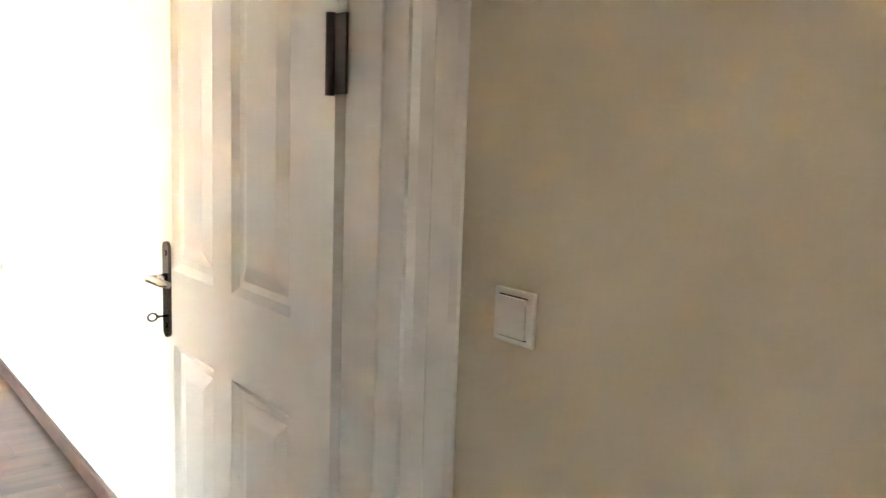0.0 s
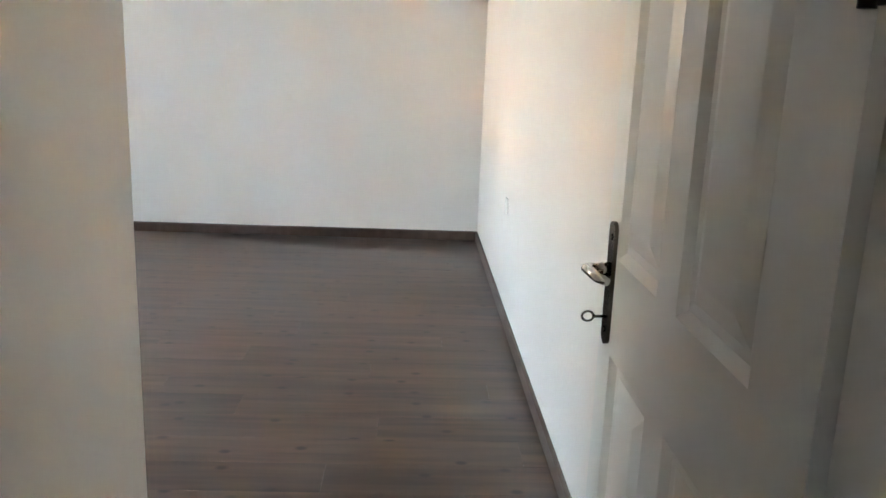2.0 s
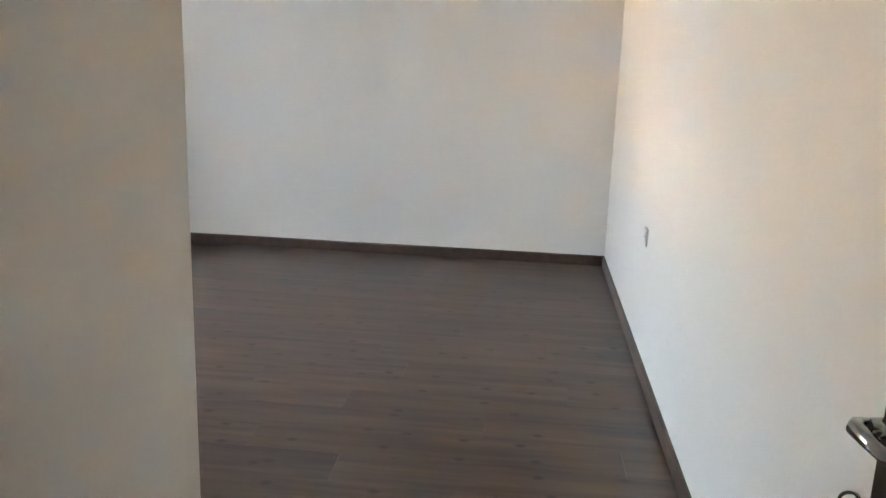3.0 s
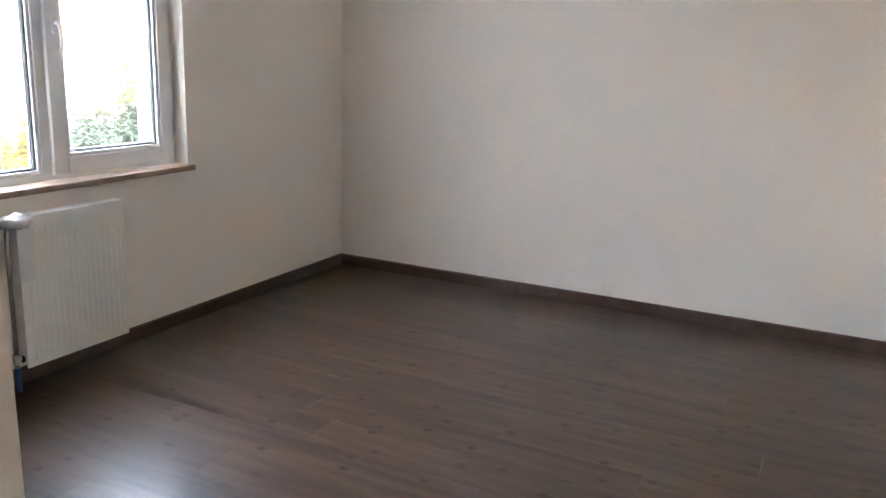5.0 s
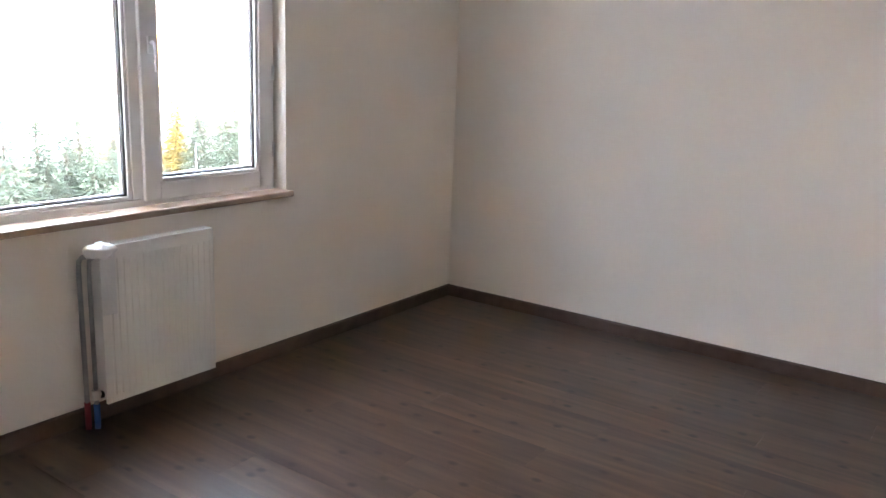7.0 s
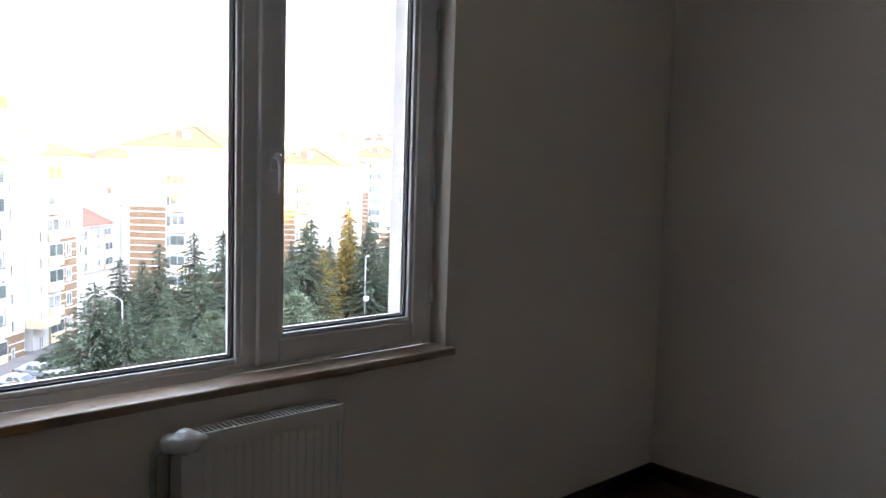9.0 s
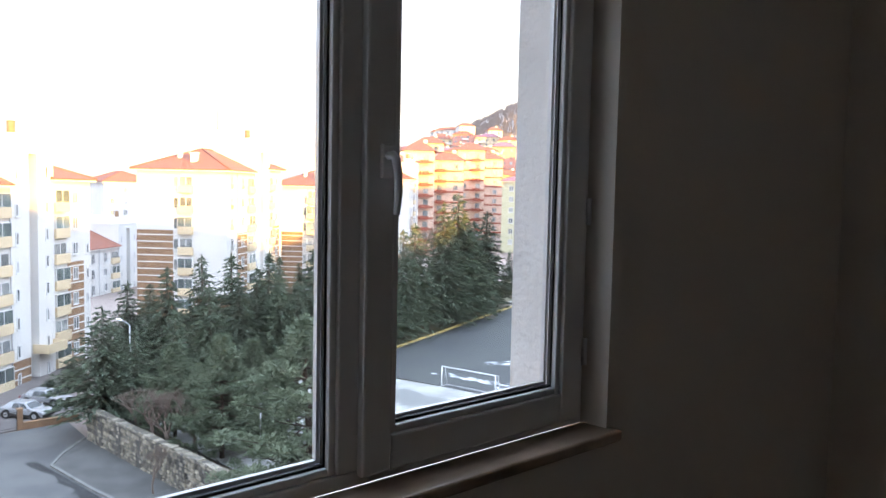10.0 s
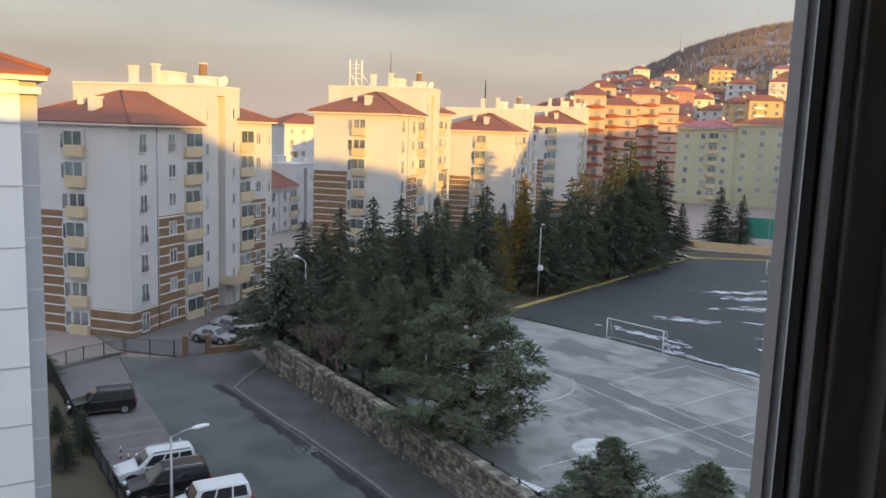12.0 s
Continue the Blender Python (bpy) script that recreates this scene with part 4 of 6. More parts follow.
class Block:
    """One apartment building: an Empty with walls, roofs, windows, balconies and cladding under it."""

    def __init__(self, name, origin, label, turn=0.0):
        self.o = holder(name, pose(*origin, 0, 0, turn), label, "building")

    def wall(self, x0, x1, y0, y1, z0, z1, mat="facade"):
        part("wall", boxes((x0, x1, y0, y1, z0, z1)), M[mat], self.o)

    def window(self, face, x1, y0, u, z, w, h):
        a, b = window_meshes(w, h)
        ob = part("window", a, None, self.o)
        ob.matrix_basis = face_pose(face, x1, y0, u, z)
        part("pane", b, None, ob)

    def french(self, face, x1, y0, u, z, w, h):
        """A tall window with a low metal guard in front."""
        a, b = window_meshes(w, h)
        ob = part("window", a, None, self.o)
        ob.matrix_basis = face_pose(face, x1, y0, u, z)
        part("pane", b, None, ob)
        part("guard", guard_mesh(w), None, ob)

    def balcony(self, face, x1, y0, u, z, w, glazed, depth=0.9):
        ob = part("balcony", bevelled(boxes((0.0, depth, -w / 2, w / 2, -0.15, 0.95)), 0.03, 1), M["facade_cream"], self.o)
        ob.matrix_basis = face_pose(face, x1, y0, u, z)
        if glazed:
            part("glazing", boxes((0.02, depth - 0.08, -w / 2 + 0.05, w / 2 - 0.05, 0.95, 2.25)), M["awning_glass"], ob)
            part("glazing_frame", boxes((0.02, depth - 0.04, -w / 2, -w / 2 + 0.05, 0.95, 2.3), (0.02, depth - 0.04, w / 2 - 0.05, w / 2, 0.95, 2.3), (0.02, depth - 0.04, -0.03, 0.03, 0.95, 2.3), (0.02, depth - 0.04, -w / 2, w / 2, 2.25, 2.32)), M["far_frame"], ob)
        else:
            part("opening", boxes((-0.05, 0.06, -w / 2 + 0.1, w / 2 - 0.1, 0.95, 2.2)), M["far_glass"], ob)
            part("door_frame", boxes((-0.05, 0.09, -w / 2 + 0.1, -w / 2 + 0.2, 0.95, 2.2), (-0.05, 0.09, -0.06, 0.06, 0.95, 2.2), (-0.05, 0.09, w / 2 - 0.2, w / 2 - 0.1, 0.95, 2.2), (-0.05, 0.09, -w / 2 + 0.2, w / 2 - 0.2, 2.1, 2.2)), M["far_frame"], ob)
            part("rail", boxes((depth - 0.06, depth, -w / 2, w / 2, 1.05, 1.09)), M["fence"], ob)

    def cladding(self, face, x1, y0, u0, u1, z0, z1, pitch=0.96):
        m = face_pose(face, x1, y0, u0, z0)
        ob = part("cladding", boxes((-0.05, 0.04, 0, u1 - u0, 0, z1 - z0)), M["cladding"], self.o)
        ob.matrix_basis = m
        z = pitch
        while z < z1 - z0 - 0.05:
            part("band", boxes((0.0, 0.055, 0, u1 - u0, z - 0.07, z + 0.07)), M["band"], ob)
            z += pitch

    def hip(self, x0, x1, y0, y1, z, rise, over=0.6, ridge=0.25, mat="tiles"):
        x0, x1, y0, y1 = x0 - over, x1 + over, y0 - over, y1 + over
        part("fascia", boxes((x0 + 0.05, x1 - 0.05, y0 + 0.05, y1 - 0.05, z - 0.18, z + 0.04)), M["band"], self.o)
        cx, cy = (x0 + x1) / 2, (y0 + y1) / 2
        rx, ry = ((x1 - x0) * ridge / 2, 0.05) if (x1 - x0) > (y1 - y0) else (0.05, (y1 - y0) * ridge / 2)
        bm = bmesh.new()
        lo = [bm.verts.new(p) for p in ((x0, y0, z), (x1, y0, z), (x1, y1, z), (x0, y1, z))]
        md = [bm.verts.new(p) for p in ((x0, y0, z + 0.14), (x1, y0, z + 0.14), (x1, y1, z + 0.14), (x0, y1, z + 0.14))]
        hi = [bm.verts.new(p) for p in ((cx - rx, cy - ry, z + rise), (cx + rx, cy - ry, z + rise), (cx + rx, cy + ry, z + rise), (cx - rx, cy + ry, z + rise))]
        for p, q in ((lo, md), (md, hi)):
            for k in range(4):
                bm.faces.new((p[k], p[(k + 1) % 4], q[(k + 1) % 4], q[k]))
        bm.faces.new(hi)
        bm.faces.new(lo[::-1])
        roof = part("roof", bm, M[mat], self.o)
        for k in range(4):
            part("ridge_tile", tube(bmesh.new(), [((x0, x1, x1, x0)[k], (y0, y0, y1, y1)[k], z + 0.16), ((cx - rx, cx + rx, cx + rx, cx - rx)[k], (cy - ry, cy - ry, cy + ry, cy + ry)[k], z + rise + 0.02)], 0.13, 6), M[mat], roof)

    def lean_roof(self, x0, x1, y0, y1, z, rise, run, over=0.7):
        """A roof hipped in front, whose ridge runs back into a taller wall at y1."""
        x0, x1, y0 = x0 - over, x1 + over, y0 - over
        part("fascia", boxes((x0 + 0.05, x1 - 0.05, y0 + 0.05, y1, z - 0.18, z + 0.04)), M["band"], self.o)
        cx = (x0 + x1) / 2
        bm = bmesh.new()
        lo = [bm.verts.new(p) for p in ((x0, y0, z), (x1, y0, z), (x1, y1, z), (x0, y1, z))]
        md = [bm.verts.new((v.co.x, v.co.y, z + 0.14)) for v in lo]
        a, c = bm.verts.new((cx, y0 + run, z + rise)), bm.verts.new((cx, y1, z + rise))
        for k in range(4):
            bm.faces.new((lo[k], lo[(k + 1) % 4], md[(k + 1) % 4], md[k]))
        for f in ((md[0], md[1], a), (md[1], md[2], c, a), (md[2], md[3], c), (md[3], md[0], a, c), lo[::-1]):
            bm.faces.new(f)
        roof = part("roof", bm, M["tiles"], self.o)
        for p, q in (((x0, y0, z + 0.16), (cx, y0 + run, z + rise)), ((x1, y0, z + 0.16), (cx, y0 + run, z + rise)), ((cx, y0 + run, z + rise), (cx, y1, z + rise))):
            part("ridge_tile", tube(bmesh.new(), [p, q], 0.13, 6), M["tiles"], roof)

    def chimney(self, x, y, z0, z1, w=0.9, d=0.7):
        ob = part("chimney", boxes((x - w / 2, x + w / 2, y - d / 2, y + d / 2, z0, z1)), M["facade"], self.o)
        part("cap", boxes((x - w / 2 - 0.12, x + w / 2 + 0.12, y - d / 2 - 0.12, y + d / 2 + 0.12, z1 + 0.003, z1 + 0.14)), M["band"], ob)


FL = 2.88


def estate_block(x, y, eave, label, seed):
    """One block of the estate. Local z counts from the front eave; the near corner is the origin, one face looks to -y, one to +x."""
    b = Block("apartment_building", (x, y, eave), label, 42)
    rg = random.Random(seed)
    g = -20.6
    b.wall(-13, 0, 0, 11.6, g, 0)                                  # front wing
    b.wall(-16.2, 0, 11.6, 14.75, g, 4.2)                            # stair tower with a tall slot
    b.wall(-16.2, -0.9, 14.75, 16.3, g, 4.2)
    b.wall(-16.2, 0, 16.3, 19.25, g, 4.2)
    part("lintel", boxes((-0.9, 0, 14.75, 16.3, 3.3, 4.2)), M["facade"], b.o)
    part("slot_glazing", boxes((-0.92, -0.84, 15.0, 16.05, -15.8, 2.6)), M["far_glass"], b.o)
    b.wall(-13, -0.4, 19.25, 27.4, g, 0.7)                         # rear wing
    part("parapet", boxes((-16.3, 0.08, 11.5, 19.35, 4.2, 4.38)), M["band"], b.o)
    b.lean_roof(-13, 0, 0, 11.6, 0, 3.3, 8.0)
    b.hip(-13, -0.4, 19.3, 27.4, 0.7, 2.1, 0.6, 0.25)
    # roof clutter
    b.chimney(-5.6, 2.4, 0.8, 2.4, 0.8, 1.1)
    b.chimney(-8.2, 3.6, 1.2, 2.9, 0.6, 0.5)
    b.chimney(-9.0, 12.6, 4.2, 6.1, 0.7, 0.8)
    b.chimney(-5.4, 14.4, 4.2, 5.6, 1.2, 3.4)
    b.chimney(-6.0, 12.4, 4.2, 6.3, 0.6, 0.6)
    b.chimney(-2.6, 16.6, 4.2, 5.3, 1.6, 2.2)
    pot = part("flue", tube(bmesh.new(), [(-2.6, 16.0, 5.3), (-2.6, 16.0, 6.7)], 0.42, 8), M["cladding"], b.o, "brown brick flue")
    part("cap", tube(bmesh.new(), [(-2.6, 16.0, 6.71), (-2.6, 16.0, 6.85)], 0.55, 8), M["band"], pot)
    dish = bmesh.new()
    bmesh.ops.create_icosphere(dish, subdivisions=2, radius=1, matrix=Matrix.LocRotScale((-1.2, 17.8, 5.0), Euler((0, 0.5, -0.4)), (0.2, 0.65, 0.65)))
    part("satellite_dish", dish, M["white_metal"], b.o, "white satellite dish on the roof")
    # brown panels with white bands
    b.cladding("y", 0, 0, -13, -7.7, g, -8.4)
    b.cladding("y", 0, 0, -4.75, 0.04, g, -17.6)
    b.cladding("x", 0, 0, 0, 4.0, g, -17.6)
    b.cladding("x", 0, 0, 4.0, 8.4, g, -8.9)
    b.cladding("x", 0, 0, 11.6, 14.7, g, -17.8)
    b.cladding("x", -0.4, 0, 22.5, 25.9, g, -8.6)
    part("downpipe", tube(bmesh.new(), [(0.1, 4.05, -0.2), (0.1, 4.05, g)], 0.06, 6), M["facade_grey"], b.o)
    part("downpipe", tube(bmesh.new(), [(0.1, 11.5, -0.2), (0.1, 11.5, g)], 0.06, 6), M["facade_grey"], b.o)
    for k in range(7):
        z = -2.6 - FL * k
        b.window("y", 0, 0, -7.3, z + 0.1, 0.8, 1.6)
        b.balcony("y", 0, 0, -5.85, z - 0.45, 2.1, rg.random() < 0.6, 0.55)
        b.french("x", 0, 0, 1.95, z, 1.1, 1.8)
        b.window("x", 0, 0, 6.45, z + 0.3, 1.2, 1.4) if k else b.french("x", 0, 0, 6.45, z, 1.1, 1.8)
        b.balcony("x", 0, 0, 9.95, z - 0.45, 2.95, rg.random() < 0.5, 0.4)
        b.window("x", 0, 0, 12.7, z - 0.5, 0.55, 1.3)
        b.window("x", 0, 0, 17.9, z - 0.3, 0.55, 1.3)
        b.balcony("x", -0.4, 0, 21.0, z - 0.1, 2.8, rg.random() < 0.5, 0.5)
        b.window("x", -0.4, 0, 24.1, z + 0.6, 1.1, 1.4)
        b.window("x", -0.4, 0, 26.7, z + 0.5, 0.55, 1.2)
    b.window("x", 0, 0, 12.7, 0.6, 0.55, 1.3)
    b.window("x", 0, 0, 17.9, 0.8, 0.55, 1.3)
    part("entrance_canopy", boxes((-0.2, 1.6, 15.4, 18.9, -17.6, -17.3), (1.45, 1.6, 15.4, 18.9, -17.3, -16.6), (-0.2, 1.45, 15.4, 15.55, -17.3, -16.6), (-0.2, 1.45, 18.75, 18.9, -17.3, -16.6)), M["facade_cream"], b.o)
    return b


estate_block(-79.2, 11.1, 1.05, "white seven-storey apartment block with brown brick panels and cream balconies", 4)
estate_block(-102.0, 51.1, 3.55, "white apartment block with brick panels, sunlit upper storeys", 5)
estate_block(-119.8, 83.8, 1.7, "white apartment block with a low red hipped roof", 6)
estate_block(-146.4, 121.4, 3.9, "white apartment block half in evening shade", 7)

estate_block(-148.7, 48.3, -10.6, "white apartment block on lower ground between two taller ones", 8)
b = Block("apartment_building", (0, 0, 0), "distant sunlit white block with red roof")
b.wall(-222, -208, 73.0, 86.0, -19, 1.8)
b.hip(-222, -208, 73.0, 86.0, 1.8, 3.0, 0.7, 0.2)
for k in range(5):
    for y in (75, 78.3, 81.6):
        b.window("x", -208, 0, y, -0.9 - FL * k, 1.1, 1.5)

# the pale green-yellow block beyond the pitch
b = Block("apartment_building", (-143.0, 171.0, 0), "long pale yellow-green apartment block with red roof", -50)
b.wall(-6, 6, -14, 0, -15, 4.3, "facade_yellow")
b.wall(-6, 5, 0, 22, -15, 5.6, "facade_yellow")
b.hip(-6, 6, -14, 0, 4.3, 2.0, 0.6, 0.3, "metal_roof")
b.hip(-6, 5, 0, 22, 5.6, 2.0, 0.6, 0.4)
for k in range(6):
    for y in (-11.5, -7.6, -2.4):
        b.window("x", 6, 0, y, 1.6 - FL * k, 1.2, 1.4)
    b.balcony("x", 6, 0, -5.0, 0.9 - FL * k, 2.2, k % 2 == 0, 0.7)
    for y in (2.2, 6.5, 10.5, 14.5, 18.5):
        b.window("x", 5, 0, y, 2.8 - FL * k, 1.2, 1.4)

# the neighbouring wing of the same estate, close on the south side
b = Block("apartment_building", (0, 0, 0), "white panelled neighbouring block with a tiled eave")
b.wall(-46, -32, -18, -0.78, ROAD_Z, 2.7, "panel_white")
# narrow face of the white block, its shade put into a greyer panel colour
b.wall(-46, -32.3, -0.78, -0.2, ROAD_Z, 2.7, "facade_grey")
for k in range(9):
    part("panel_joint", boxes((-32.02, -31.98, -18, -0.78, 1.2 - 2.2 * k, 1.25 - 2.2 * k)), M["facade_grey"], b.o)
    part("panel_joint", boxes((-32.32, -32.28, -0.78, -0.2, 0.9 - 1.9 * k, 0.94 - 1.9 * k)), M["far_frame"], b.o)
part("cornice", boxes((-46.2, -31.8, -18, -0.1, 2.25, 2.5)), M["band"], b.o)
b.hip(-46, -32, -18, -0.2, 2.9, 2.6, 0.35, 0.3)

# the school building with a faded red roof, close on the north side
b = Block("school_building", (0, 0, 0), "low tan and pink school building with a faded red roof")
b.wall(-37, -14, 65, 82, -18.2, -9.3, "facade_tan")
b.hip(-37, -14, 65, 82, -9.3, 3.2, 0.5, 0.4, "metal_roof")
b.wall(-24.5, -8, 43.5, 52, -18.2, -12.4, "facade_pink")
b.hip(-24.5, -8, 43.5, 52, -12.4, 1.6, 0.3, 0.5, "metal_roof")
for x in (-33, -29, -25, -21, -17):
    for z in (-12.0, -15.6):
        b.window("y", 0, 65, x, z, 1.4, 1.7)
part("downpipe", tube(bmesh.new(), [(-36.3, 64.85, -18), (-36.3, 64.85, -9.5)], 0.16, 8), M["steel"], b.o)

# this building around and above the room
b = Block("own_building", (0, 0, 0), "white rendered apartment block that holds the room")
b.wall(-0.34, 14, -8.68, 9.0, ROAD_Z, -1.2)
b.wall(-0.34, 14, 0.22, 9.0, -1.19, CEIL + 0.65)
b.wall(-0.34, 1.9, ROOM_Y - 4.29, ROOM_Y - 0.21, -1.19, CEIL + 0.65)
b.wall(4.1, 14, ROOM_Y - 4.29, 0.21, -1.19, CEIL + 0.65)
# unseen projection, added to block sky light from the north wall's window end
b.wall(-4.2, -0.37, -8.68, ROOM_Y - 0.25, ROAD_Z, CEIL + 0.65)
b.hip(-0.34, 14, -8.68, 9.0, CEIL + 0.85, 1.0, 0.7, 0.3)


# ---- far town on the hill ----
def far_house(x, y, w, d, h, storeys, wall, roof, turn, stripe=""):
    z = hill_height(x, y)
    ob = holder("far_house", pose(x, y, z, 0, 0, turn), "distant apartment house on the hillside", "house", "far town")
    part("wall", boxes((-d / 2, d / 2, -w / 2, w / 2, -6, h)), M[wall], ob)
    bm = bmesh.new()
    o = 0.6
    lo = [bm.verts.new(p) for p in ((-d / 2 - o, -w / 2 - o, h), (d / 2 + o, -w / 2 - o, h), (d / 2 + o, w / 2 + o, h), (-d / 2 - o, w / 2 + o, h))]
    hi = [bm.verts.new(p) for p in ((-0.1, -w / 5, h + 2.4), (0.1, -w / 5, h + 2.4), (0.1, w / 5, h + 2.4), (-0.1, w / 5, h + 2.4))]
    for k in range(4):
        bm.faces.new((lo[k], lo[(k + 1) % 4], hi[(k + 1) % 4], hi[k]))
    bm.faces.new(hi)
    bm.faces.new(lo[::-1])
    part("roof", bm, M[roof], ob)
    bm = bmesh.new()
    n = max(2, int(w / 3.4))
    for s in range(storeys):
        for k in range(n):
            u = -w / 2 + (k + 0.5) * w / n
            zz = h - 2.4 - 2.9 * s
            box(bm, d / 2 - 0.1, d / 2 + 0.05, u - 0.65, u + 0.65, zz, zz + 1.4)
    part("windows", bm, M["far_glass"], ob, kind="stuff")
    bm = bmesh.new()                            # balcony fronts, storey by storey, and a chimney
    for s in range(storeys):
        zz = h - 3.3 - 2.9 * s
        u = -w / 2 + w * (0.3 if storeys % 2 else 0.7)
        box(bm, d / 2, d / 2 + 0.9, u - w * 0.16, u + w * 0.16, zz, zz + 0.9)
        if stripe:
            box(bm, d / 2 - 0.1, d / 2 + 0.06, -w / 2, w / 2, zz + 0.1, zz + 0.6)
    part("balconies", bm, M[stripe or "band"], ob, kind="stuff")
    part("chimney", boxes((-0.5, 0.5, w * 0.2 - 0.5, w * 0.2 + 0.5, h, h + 3.1)), M["band"], ob)


for x, y, w, st in ((-163, 139, 8, 10), (-169, 155, 9, 9), (-173, 168, 8, 10), (-184, 186, 10, 9), (-196, 172, 9, 11), (-186, 150, 8, 9)):
    far_house(x, y, w, 11, st * 2.75, st, "facade_salmon", "tiles", -43, "brick_red")
rg = random.Random(11)
spots = []
tries = 0
while len(spots) < 330 and tries < 14000:
    tries += 1
    a = rg.uniform(16, 74) if rg.random() < 0.4 else rg.uniform(38, 60)
    r = rg.uniform(330, 430) if rg.random() < 0.55 else rg.uniform(430, 640)
    if a < 44 and r < 300:
        continue
    if a > 57 and r < 190:
        continue
    x, y = -r * math.cos(radians(a)), r * math.sin(radians(a))
    if r > 300 and (hill_height(x, y) + 14) / r > (0.076 if a < 57 else 0.11):
        continue
    if any((x - p) ** 2 + (y - q) ** 2 < 15 ** 2 for p, q in spots):
        continue
    spots.append((x, y))
    st = rg.choice((4, 5, 6, 7)) if r < 430 else rg.choice((3, 4, 5, 6))
    if a < 44:
        st = rg.choice((5, 6))
    far_house(x, y, rg.uniform(8, 14), rg.uniform(8, 11), st * 2.9 + 0.6, st, rg.choice(("facade", "facade", "facade_cream", "facade_tan", "facade_pink")), rg.choice(("tiles", "tiles", "tiles", "metal_roof")), -a + rg.uniform(-18, 18))

# the gutted block and its neighbours beyond the green netting
b = Block("gutted_building", (-111.0, 169.0, -15.2), "grey half-demolished concrete building with broken openings", -57)
b.wall(-8, 0, -6.5, 6.5, -3, 14.2, "ruin")
b.wall(-7, 0.9, -6.4, -2.6, -3, 9.6, "facade_grey")
for k in range(4):
    part("floor_edge", boxes((-0.2, 0.35, -6.5, 6.5, 3.2 * k + 2.9, 3.2 * k + 3.2)), M["ruin"], b.o)
    for u in (-4.6, -0.6, 2.2, 4.9):
        if (k * 3 + int(u)) % 5:
            # no hole is cut: a near-black plate stands for the shade inside
            part("opening", boxes((-0.05, 0.06, u - 0.7, u + 0.7, 3.2 * k + 0.7, 3.2 * k + 2.2)), M["dark"], b.o)
part("broken_edge", boxes((-3, -0.2, -6.5, -3.0, 14.2, 15.0), (-3, -0.2, 0.5, 2.2, 14.2, 14.9), (-3, -0.2, 4.6, 6.5, 14.2, 15.6)), M["ruin"], b.o)
rubble = bmesh.new()
rr = random.Random(9)
for k in range(160):
    px, py, sz = -112 + rr.uniform(-14, 16), 158 + rr.uniform(-9, 7), rr.uniform(0.3, 1.1)
    m = Matrix.LocRotScale((px, py, -17.3 + 1.2 * rr.random()), Euler((rr.random() * 3, rr.random() * 3, rr.random() * 3)), (sz, sz * 0.7, sz * 0.5))
    bmesh.ops.create_cube(rubble, size=1.6, matrix=m)
thing("rubble", rubble, M["ruin"], "heaps of grey demolition rubble behind the netting", "rubble", kind="stuff")
far_house(-117.0, 187.0, 13, 10, 20, 5, "facade", "metal_roof", -57)
far_house(-104.0, 190.0, 11, 10, 21, 5, "facade_green", "tiles", -60)
far_house(-131.0, 203.0, 13, 10, 20, 5, "facade_cream", "tiles", -52)

# ---- outdoors: trees ----
def tuft_mesh(name, tufts, mat):
    """Many small needle sprays: each (centre, direction, length, width) becomes three crossed blades."""
    verts, faces = [], []
    for c, d, ln, w in tufts:
        d = d.normalized()
        s = d.orthogonal().normalized()
        t = d.cross(s)
        for k in range(3):
            a = 2.094 * k + (c.x * 7.3 % 1)
            u = (s * math.cos(a) + t * math.sin(a)) * w
            i = len(verts)
            verts += [c - d * ln * 0.45 , c + u, c + d * ln * 0.55 - u * 0.15, c - u * 0.55]
            faces.append((i, i + 1, i + 2, i + 3))
    me = bpy.data.meshes.new(name)
    me.from_pydata([tuple(v) for v in verts], [], faces)
    me.materials.append(mat)
    return me


